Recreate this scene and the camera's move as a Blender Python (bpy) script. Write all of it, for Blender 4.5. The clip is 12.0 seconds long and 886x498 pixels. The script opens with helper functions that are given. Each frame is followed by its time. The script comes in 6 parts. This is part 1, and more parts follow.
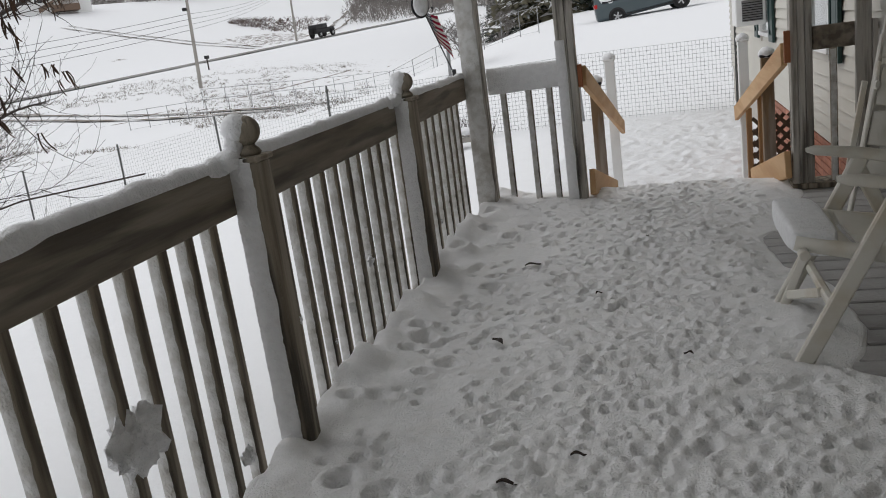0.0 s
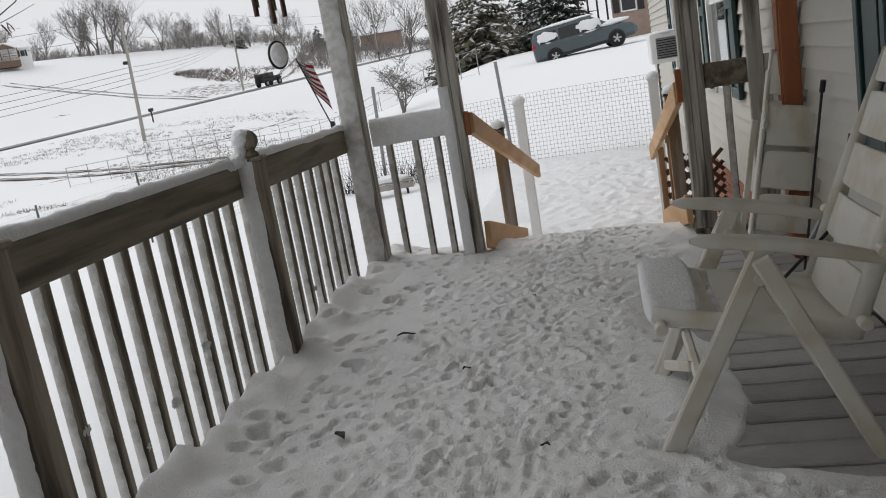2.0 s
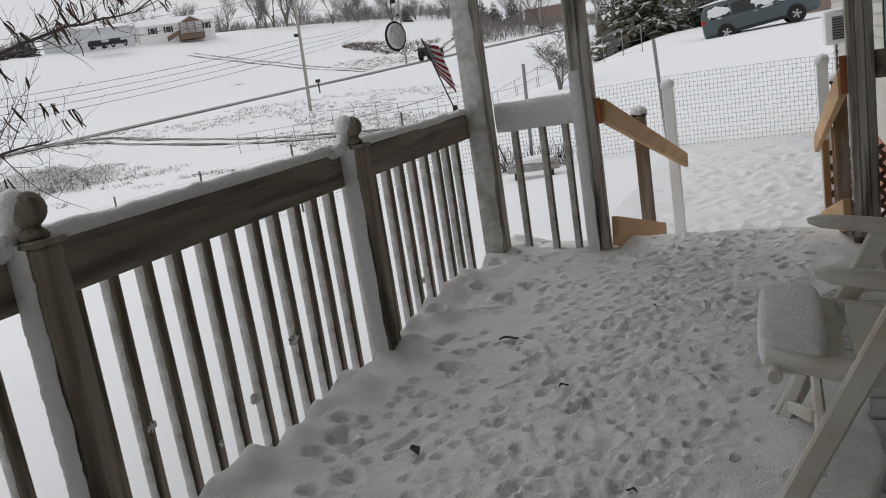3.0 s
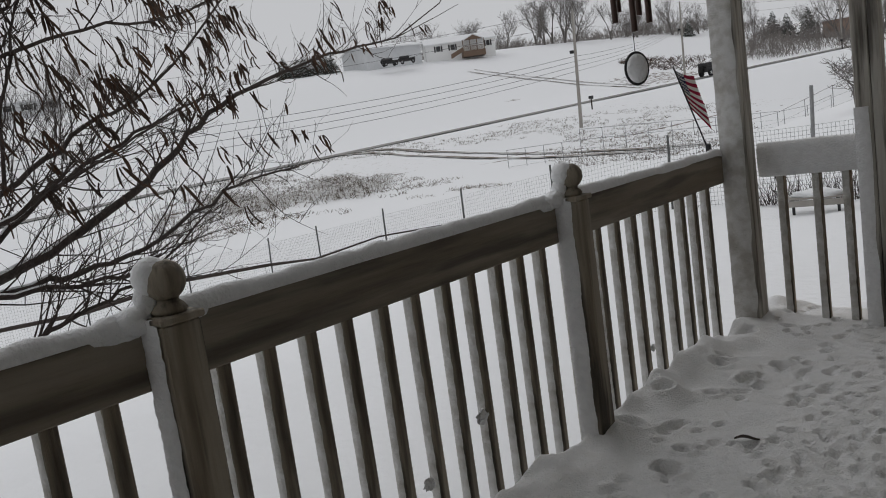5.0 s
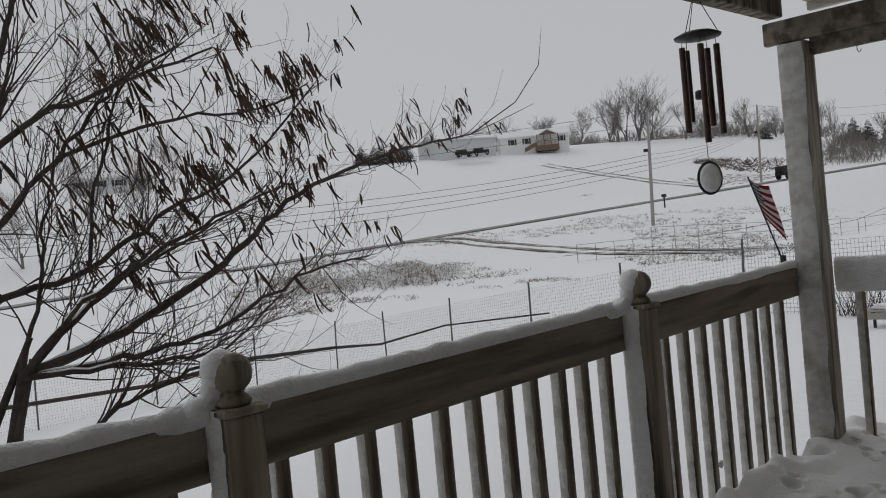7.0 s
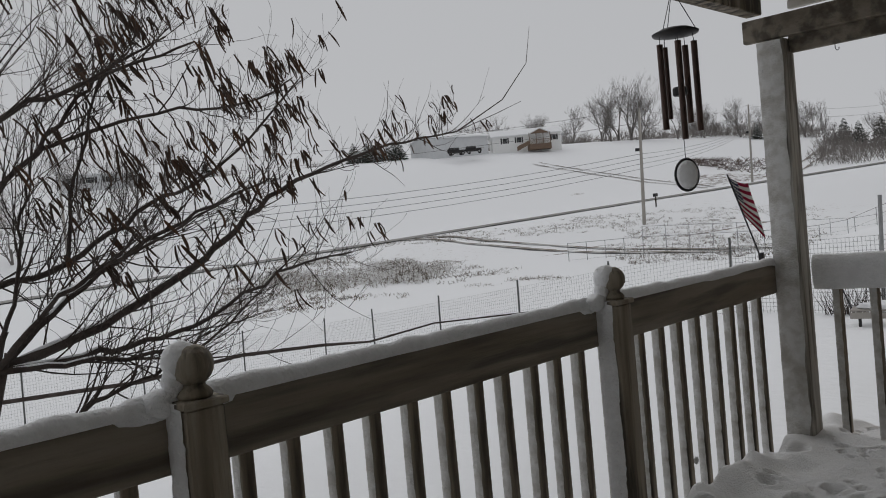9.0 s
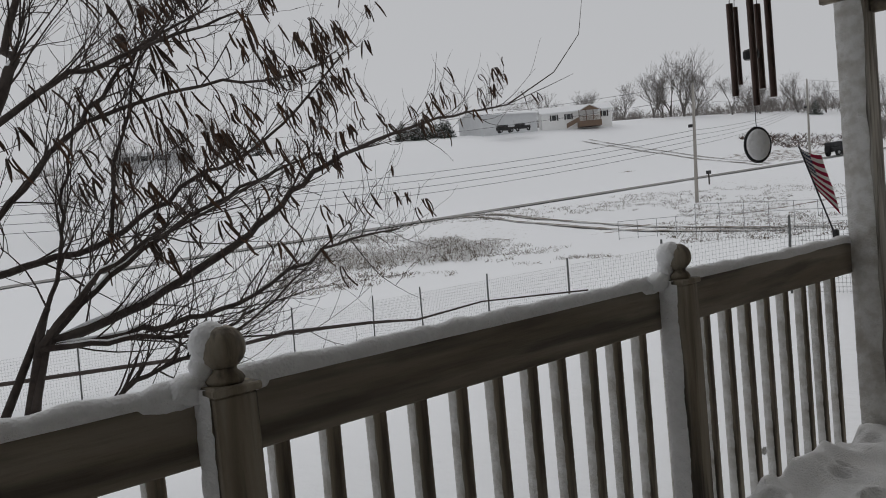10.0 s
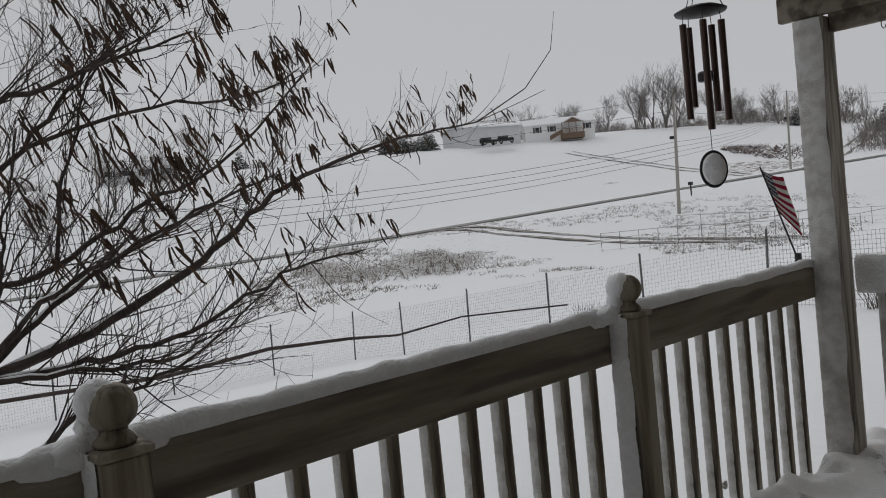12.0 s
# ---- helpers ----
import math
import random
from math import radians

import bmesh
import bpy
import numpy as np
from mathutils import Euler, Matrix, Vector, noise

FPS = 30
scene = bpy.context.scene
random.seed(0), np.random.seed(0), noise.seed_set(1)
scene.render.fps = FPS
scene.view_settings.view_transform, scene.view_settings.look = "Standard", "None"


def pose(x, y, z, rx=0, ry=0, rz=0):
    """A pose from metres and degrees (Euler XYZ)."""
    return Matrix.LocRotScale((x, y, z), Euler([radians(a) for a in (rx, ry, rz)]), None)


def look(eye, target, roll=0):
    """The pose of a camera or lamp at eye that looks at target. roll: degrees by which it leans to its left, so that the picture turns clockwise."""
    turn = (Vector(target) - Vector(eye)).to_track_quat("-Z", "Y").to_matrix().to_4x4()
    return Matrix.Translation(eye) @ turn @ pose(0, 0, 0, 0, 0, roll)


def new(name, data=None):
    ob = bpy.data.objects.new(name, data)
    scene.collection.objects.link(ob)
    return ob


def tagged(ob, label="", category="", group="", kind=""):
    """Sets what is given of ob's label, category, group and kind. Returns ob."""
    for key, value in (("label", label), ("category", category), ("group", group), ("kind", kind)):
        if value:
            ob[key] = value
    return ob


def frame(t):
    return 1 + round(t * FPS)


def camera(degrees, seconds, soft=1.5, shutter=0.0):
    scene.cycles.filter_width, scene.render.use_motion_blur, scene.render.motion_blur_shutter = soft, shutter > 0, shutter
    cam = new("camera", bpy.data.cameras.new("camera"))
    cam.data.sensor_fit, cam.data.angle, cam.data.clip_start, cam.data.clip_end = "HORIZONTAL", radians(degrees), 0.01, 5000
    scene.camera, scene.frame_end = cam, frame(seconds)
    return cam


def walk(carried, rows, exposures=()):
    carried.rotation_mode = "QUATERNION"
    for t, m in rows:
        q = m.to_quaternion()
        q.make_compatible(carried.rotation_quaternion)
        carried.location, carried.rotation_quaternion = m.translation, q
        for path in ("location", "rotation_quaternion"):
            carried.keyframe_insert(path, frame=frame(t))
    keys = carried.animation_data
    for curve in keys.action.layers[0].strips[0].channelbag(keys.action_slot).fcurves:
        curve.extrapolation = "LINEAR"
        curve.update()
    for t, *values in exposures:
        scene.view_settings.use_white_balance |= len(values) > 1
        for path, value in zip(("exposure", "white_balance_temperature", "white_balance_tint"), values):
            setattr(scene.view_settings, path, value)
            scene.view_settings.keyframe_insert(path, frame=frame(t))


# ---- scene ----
cam = camera(56.2, 12.0, soft=1.0)
PATH = [
    (0, (1.214, 0.211, 1.236), (0.686, 2.074, 0.739), -7.9),
    (0.5, (1.362, 0.252, 1.238), (0.822, 2.139, 0.855), -8.6),
    (1, (1.439, 0.346, 1.208), (1.091, 2.277, 0.819), -9.5),
    (1.5, (1.478, 0.554, 1.197), (1.116, 2.484, 0.814), -9.7),
    (2, (1.549, 0.703, 1.196), (1.127, 2.613, 0.78), -9.7),
    (2.5, (1.676, 0.86, 1.215), (1.082, 2.725, 0.803), -8.9),
    (3, (1.682, 1.006, 1.209), (0.906, 2.802, 0.794), -8.9),
    (3.5, (1.628, 1.2, 1.248), (0.72, 2.943, 0.876), -8.4),
    (3.7, (1.619, 1.264, 1.246), (0.689, 2.998, 0.886), -8.3),
    (5.3, (1.648, 1.506, 1.303), (0.305, 2.964, 1.04), -8.0),
    (5.5, (1.65, 1.502, 1.329), (0.322, 2.981, 1.112), -7.4),
    (6, (1.651, 1.49, 1.345), (0.314, 2.972, 1.223), -6.3),
    (6.5, (1.627, 1.478, 1.321), (0.211, 2.888, 1.251), -5.6),
    (7, (1.656, 1.493, 1.315), (0.237, 2.901, 1.259), -5.6),
    (7.2, (1.662, 1.509, 1.312), (0.28, 2.954, 1.258), -5.6),
    (8.8, (1.685, 1.534, 1.304), (0.301, 2.976, 1.244), -5.2),
    (9, (1.698, 1.539, 1.297), (0.292, 2.96, 1.235), -5.3),
    (9.5, (1.663, 1.581, 1.282), (0.188, 2.929, 1.193), -5.8),
    (10, (1.564, 1.659, 1.282), (0.076, 2.992, 1.178), -5.3),
    (10.5, (1.48, 1.724, 1.282), (-0.027, 3.034, 1.175), -5.6),
    (11, (1.491, 1.725, 1.313), (-0.07, 2.969, 1.196), -5.3),
    (11.5, (1.531, 1.776, 1.309), (-0.052, 2.993, 1.208), -5.4),
    (12, (1.575, 1.848, 1.328), (0.112, 3.21, 1.25), -5.7),
]
walk(cam, [(t, look(eye, target, roll)) for t, eye, target, roll in PATH],
     [(0, 0.3), (0.5, 0.15), (1, 0.23), (1.5, 0.3), (2, 0.36), (2.5, 0.27), (3.5, 0.02), (5.5, -0.24), (6.5, -0.34), (9, -0.32), (10.5, -0.27), (12, -0.31)])

# ---- light ----
world = bpy.data.worlds.new("overcast_sky")
scene.world = world
world.use_nodes = True
wn, wl = world.node_tree.nodes, world.node_tree.links
sky = wn.new("ShaderNodeTexSky")
sky.sky_type, sky.sun_disc = "NISHITA", False
sky.sun_elevation, sky.sun_rotation = radians(47), radians(295)
grey = wn.new("ShaderNodeRGBToBW")
veil = wn.new("ShaderNodeMix")
veil.data_type = "RGBA"
veil.inputs[0].default_value = 0.93
veil.inputs[7].default_value = (6.4, 6.5, 6.75, 1)
wl.new(sky.outputs[0], grey.inputs[0])
wl.new(grey.outputs[0], veil.inputs[6])
wl.new(veil.outputs[2], wn["Background"].inputs[0])
wn["Background"].inputs[1].default_value = 0.092
sun = new("sun", bpy.data.lights.new("sun", "SUN"))
sun.data.energy, sun.data.angle, sun.data.color = 0.62, radians(40), (1, 0.99, 0.98)
sun.matrix_world = look((-24, 11, 29), (0, 0, 0))

# ---- materials ----


def material(name, base, rough=0.7, metal=0.0, second=None, scale=8.0, amount=0.5, bump=0.0, bump_scale=60.0, stretch=(1, 1, 1), third=None, third_scale=1.5, third_amount=0.35, third_low=0.5, spec=0.3, per_piece=0.0, sss=0.0):
    """A surface with a base colour, a second colour in grain-sized patches, a third in larger stains, and fine relief."""
    m = bpy.data.materials.new(name)
    m.use_nodes = True
    n, l = m.node_tree.nodes, m.node_tree.links
    b = n["Principled BSDF"]
    b.inputs["Roughness"].default_value, b.inputs["Metallic"].default_value = rough, metal
    b.inputs["Specular IOR Level"].default_value = spec
    if sss:
        b.inputs["Subsurface Weight"].default_value, b.inputs["Subsurface Scale"].default_value = sss, 0.01
    at = n.new("ShaderNodeTexCoord")
    mp = n.new("ShaderNodeMapping")
    mp.inputs["Scale"].default_value = stretch
    l.new(at.outputs["Object"], mp.inputs[0])

    def grain(sc, detail, low, high):
        t = n.new("ShaderNodeTexNoise")
        t.inputs["Scale"].default_value, t.inputs["Detail"].default_value = sc, detail
        l.new(mp.outputs[0], t.inputs["Vector"])
        r = n.new("ShaderNodeMapRange")
        r.inputs["From Min"].default_value, r.inputs["From Max"].default_value = low, high
        l.new(t.outputs[0], r.inputs["Value"])
        return t, r.outputs[0]

    def mixed(a, colour, factor, strength):
        k = n.new("ShaderNodeMath")
        k.operation = "MULTIPLY"
        l.new(factor, k.inputs[0])
        k.inputs[1].default_value = strength
        x = n.new("ShaderNodeMix")
        x.data_type = "RGBA"
        l.new(k.outputs[0], x.inputs[0])
        l.new(a, x.inputs[6])
        x.inputs[7].default_value = (*colour, 1)
        return x.outputs[2]

    rgb = n.new("ShaderNodeRGB")
    rgb.outputs[0].default_value = (*base, 1)
    out = rgb.outputs[0]
    if second:
        out = mixed(out, second, grain(scale, 6, 0.42, 0.62)[1], amount)
    if third:
        out = mixed(out, third, grain(third_scale, 4, third_low, third_low + 0.16)[1], third_amount)
    if per_piece:
        o = n.new("ShaderNodeObjectInfo")
        r = n.new("ShaderNodeMapRange")
        r.inputs["To Min"].default_value, r.inputs["To Max"].default_value = 1 - per_piece, 1 + per_piece
        l.new(o.outputs["Random"], r.inputs["Value"])
        h = n.new("ShaderNodeHueSaturation")
        l.new(r.outputs[0], h.inputs["Value"])
        l.new(out, h.inputs["Color"])
        out = h.outputs[0]
    l.new(out, b.inputs["Base Color"])
    if bump:
        t, _ = grain(bump_scale, 5, 0, 1)
        k = n.new("ShaderNodeBump")
        k.inputs["Strength"].default_value, k.inputs["Distance"].default_value = bump, 0.01
        l.new(t.outputs[0], k.inputs["Height"])
        l.new(k.outputs[0], b.inputs["Normal"])
    return m


SNOW = material("snow", (0.86, 0.865, 0.875), 0.75, second=(0.78, 0.78, 0.79), scale=34, amount=0.6, bump=0.8, bump_scale=110, spec=0.2)
DECK_SNOW = material("trodden_snow", (0.85, 0.85, 0.855), 0.8, second=(0.79, 0.79, 0.79), scale=45, amount=0.5, bump=0.8, bump_scale=140, third=(0.77, 0.76, 0.745), third_scale=9, third_amount=0.5, spec=0.2)
WOOD = material("weathered_paint", (0.33, 0.288, 0.228), 0.75, second=(0.14, 0.107, 0.073), scale=18, amount=0.85, bump=0.9, bump_scale=60, stretch=(1, 1, 0.07), third=(0.05, 0.043, 0.034), third_scale=26, third_low=0.46, third_amount=0.9, per_piece=0.14)
PALE_WOOD = material("pale_weathered_paint", (0.45, 0.43, 0.39), 0.75, second=(0.27, 0.245, 0.21), scale=18, amount=0.8, bump=0.8, bump_scale=60, stretch=(1, 1, 0.07), third=(0.07, 0.06, 0.05), third_scale=26, third_low=0.5, third_amount=0.85, per_piece=0.14)
RAIL_WOOD = material("rail_paint", (0.27, 0.235, 0.19), 0.72, second=(0.16, 0.128, 0.095), scale=12, amount=0.75, bump=0.6, bump_scale=55, stretch=(1, 0.09, 1), third=(0.07, 0.06, 0.047), third_scale=17, third_low=0.47, third_amount=0.75)
FRESH = material("new_lumber", (0.56, 0.36, 0.185), 0.6, second=(0.46, 0.275, 0.125), scale=10, amount=0.6, bump=0.3, bump_scale=50, stretch=(1, 0.12, 1), third=(0.36, 0.17, 0.06), third_scale=5, third_amount=0.35)
FRESH_UP = material("new_lumber_upright", (0.34, 0.19, 0.085), 0.65, second=(0.25, 0.135, 0.06), scale=10, amount=0.6, bump=0.3, bump_scale=50, stretch=(1, 1, 0.12), third=(0.2, 0.11, 0.05), third_scale=5, third_amount=0.5)
OLD_POST = material("wet_brown_post", (0.20, 0.135, 0.08), 0.75, second=(0.12, 0.085, 0.055), scale=14, amount=0.7, bump=0.6, bump_scale=50, stretch=(1, 1, 0.12), third=(0.45, 0.42, 0.38), third_scale=9, third_amount=0.5)
CEDAR = material("cedar_stain", (0.34, 0.125, 0.055), 0.5, second=(0.25, 0.085, 0.035), scale=14, amount=0.6, bump=0.25, bump_scale=60, stretch=(1, 1, 0.1))
BOARD = material("deck_board", (0.40, 0.395, 0.39), 0.75, second=(0.30, 0.29, 0.28), scale=9, amount=0.6, bump=0.6, bump_scale=90, stretch=(0.5, 1, 1), third=(0.045, 0.038, 0.032), third_scale=2.3, third_amount=0.97, per_piece=0.06)
PLASTIC = material("white_resin", (0.66, 0.64, 0.58), 0.42, second=(0.64, 0.61, 0.54), scale=9, amount=0.45, third=(0.46, 0.37, 0.23), third_scale=5, third_amount=0.5, bump=0.12, bump_scale=80, spec=0.45)
CRUST = material("snow_crust", (0.72, 0.715, 0.70), 0.8, second=(0.50, 0.48, 0.44), scale=24, amount=0.6, bump=0.8, bump_scale=120, third=(0.33, 0.30, 0.25), third_scale=9, third_amount=0.5, spec=0.2)
STEEL = material("dull_steel", (0.32, 0.32, 0.33), 0.45, 0.9, second=(0.2, 0.19, 0.18), scale=20)
GALV = material("galvanised_wire", (0.26, 0.265, 0.27), 0.5, 0.2, second=(0.34, 0.34, 0.34), scale=12)
POST_STEEL = material("fence_post_steel", (0.10, 0.105, 0.10), 0.6, 0.3, second=(0.2, 0.2, 0.2), scale=14)
BLACK = material("black_metal", (0.025, 0.025, 0.028), 0.45, 0.2, second=(0.06, 0.055, 0.05), scale=18)
COPPER = material("bronzed_tube", (0.11, 0.075, 0.065), 0.32, 0.8, second=(0.06, 0.045, 0.04), scale=10)
SIDING = material("cream_siding", (0.56, 0.54, 0.485), 0.5, second=(0.50, 0.48, 0.43), scale=3, amount=0.5, third=(0.50, 0.47, 0.41), third_scale=1.2, third_amount=0.25, bump=0.1, bump_scale=40, stretch=(1, 0.3, 1))
WHITE = material("white_paint", (0.80, 0.80, 0.79), 0.45, second=(0.72, 0.72, 0.70), scale=6, amount=0.4)
GREEN = material("green_shutter", (0.018, 0.045, 0.042), 0.42, second=(0.03, 0.06, 0.055), scale=9, amount=0.5, bump=0.1)
BRICK = material("red_brick", (0.42, 0.19, 0.13), 0.85, second=(0.30, 0.13, 0.09), scale=25, amount=0.6, bump=0.5, per_piece=0.22)
MORTAR = material("mortar", (0.5, 0.47, 0.43), 0.9, second=(0.4, 0.38, 0.35), scale=30, bump=0.4)
LATTICE = material("dark_lattice", (0.07, 0.045, 0.03), 0.7, second=(0.12, 0.08, 0.05), scale=20, bump=0.3)
BARK = material("grey_brown_bark", (0.055, 0.042, 0.036), 0.85, second=(0.03, 0.024, 0.021), scale=40, amount=0.7, bump=0.6, third=(0.11, 0.095, 0.085), third_scale=6, third_amount=0.35)
POD = material("dry_seed_pod", (0.045, 0.027, 0.018), 0.7, second=(0.10, 0.05, 0.024), scale=7, amount=0.7, third=(0.03, 0.018, 0.012), third_scale=3, third_amount=0.6)
# far bark and scrub: distance haze is put into these paler colours
HAZED_BARK = material("hazed_tree_bark", (0.19, 0.175, 0.165), 0.9, second=(0.13, 0.12, 0.112), scale=1.5, amount=0.6)
HAZED_SCRUB = material("hazed_scrub_twigs", (0.26, 0.24, 0.225), 0.95, second=(0.16, 0.145, 0.135), scale=0.5, amount=0.6)
NEEDLE = material("conifer_needles", (0.05, 0.06, 0.05), 0.85, second=(0.025, 0.035, 0.025), scale=3, amount=0.6)
PINE = material("sparse_conifer_needles", (0.13, 0.12, 0.08), 0.9, second=(0.08, 0.075, 0.05), scale=3, amount=0.6)
WEED = material("dry_weeds", (0.15, 0.12, 0.09), 0.9, second=(0.09, 0.07, 0.05), scale=2, amount=0.6)
WEED_SNOW = material("frosted_weeds", (0.8, 0.8, 0.8), 0.9, second=(0.55, 0.51, 0.46), scale=5, amount=0.55)
ROAD = material("wet_asphalt", (0.17, 0.165, 0.155), 0.6, second=(0.25, 0.24, 0.23), scale=0.6, amount=0.6, third=(0.5, 0.5, 0.5), third_scale=0.25, third_amount=0.35)
POLE = material("pole_wood", (0.36, 0.34, 0.31), 0.9, second=(0.27, 0.25, 0.23), scale=4, stretch=(1, 1, 0.2))
VAN_PAINT = material("grey_blue_paint", (0.085, 0.11, 0.12), 0.28, 0.35, second=(0.10, 0.125, 0.13), scale=3, amount=0.4, spec=0.5)
GLASS_DARK = material("tinted_glass", (0.012, 0.014, 0.016), 0.08, spec=0.6)
RUBBER = material("tyre_rubber", (0.02, 0.02, 0.02), 0.85)
ALLOY = material("alloy_rim", (0.5, 0.5, 0.51), 0.35, 0.8)
RED_LAMP = material("red_lens", (0.45, 0.02, 0.02), 0.3)
FLAG_RED = material("flag_red", (0.30, 0.014, 0.05), 0.8, second=(0.24, 0.012, 0.04), scale=20)
FLAG_WHITE = material("flag_white", (0.7, 0.68, 0.66), 0.8, second=(0.6, 0.58, 0.56), scale=20)
FLAG_BLUE = material("flag_blue", (0.02, 0.025, 0.07), 0.8, second=(0.03, 0.035, 0.09), scale=20)
TAN_BRICK = material("tan_brick", (0.33, 0.25, 0.205), 0.9, second=(0.25, 0.18, 0.145), scale=2, amount=0.5)
CEILING = material("porch_ceiling_paint", (0.52, 0.50, 0.46), 0.8, second=(0.5, 0.48, 0.44), scale=6, amount=0.5, bump=0.2, stretch=(0.2, 1, 1))
PLANK = material("porch_plank", (0.18, 0.125, 0.09), 0.8, second=(0.13, 0.095, 0.07), scale=4)
BARN = material("metal_barn_wall", (0.62, 0.63, 0.64), 0.6, second=(0.55, 0.56, 0.57), scale=1, amount=0.5)


def ground_material():
    """Snow with dry grass showing through where the vertex mask 'grass' allows, and bare soil where 'soil' does."""
    m = bpy.data.materials.new("snowy_ground")
    m.use_nodes = True
    n, l = m.node_tree.nodes, m.node_tree.links
    b = n["Principled BSDF"]
    b.inputs["Roughness"].default_value = 0.8
    b.inputs["Specular IOR Level"].default_value = 0.15
    at = n.new("ShaderNodeTexCoord")
    colour = None
    rgb = n.new("ShaderNodeRGB")
    rgb.outputs[0].default_value = (0.87, 0.875, 0.885, 1)
    colour = rgb.outputs[0]
    for mask, tone, sc, stretch in (("grass", (0.22, 0.175, 0.125), 2.2, (1, 1, 3)), ("soil", (0.13, 0.085, 0.06), 1.1, (1, 1, 2)), ("prints", (0.70, 0.70, 0.70), 4.0, (1, 1, 1))):
        mp = n.new("ShaderNodeMapping")
        mp.inputs["Scale"].default_value = stretch
        l.new(at.outputs["Object"], mp.inputs[0])
        t = n.new("ShaderNodeTexNoise")
        t.inputs["Scale"].default_value, t.inputs["Detail"].default_value, t.inputs["Roughness"].default_value = sc, 8, 0.75
        l.new(mp.outputs[0], t.inputs["Vector"])
        a = n.new("ShaderNodeAttribute")
        a.attribute_name = mask
        s = n.new("ShaderNodeMath")
        s.operation = "ADD"
        l.new(t.outputs[0], s.inputs[0])
        l.new(a.outputs["Fac"], s.inputs[1])
        r = n.new("ShaderNodeMapRange")
        r.inputs["From Min"].default_value, r.inputs["From Max"].default_value = 0.98, 1.06
        l.new(s.outputs[0], r.inputs["Value"])
        x = n.new("ShaderNodeMix")
        x.data_type = "RGBA"
        l.new(r.outputs[0], x.inputs[0])
        l.new(colour, x.inputs[6])
        x.inputs[7].default_value = (*tone, 1)
        colour = x.outputs[2]
    l.new(colour, b.inputs["Base Color"])
    t = n.new("ShaderNodeTexNoise")
    t.inputs["Scale"].default_value, t.inputs["Detail"].default_value = 6, 6
    l.new(at.outputs["Object"], t.inputs["Vector"])
    k = n.new("ShaderNodeBump")
    k.inputs["Strength"].default_value, k.inputs["Distance"].default_value = 0.4, 0.05
    l.new(t.outputs[0], k.inputs["Height"])
    l.new(k.outputs[0], b.inputs["Normal"])
    return m


GROUND = ground_material()


def glass_material():
    m = bpy.data.materials.new("window_glass")
    m.use_nodes = True
    b = m.node_tree.nodes["Principled BSDF"]
    b.inputs["Base Color"].default_value = (0.8, 0.85, 0.85, 1)
    b.inputs["Roughness"].default_value = 0.03
    b.inputs["Transmission Weight"].default_value = 1.0
    return m


GLASS = glass_material()

# ---- mesh building ----


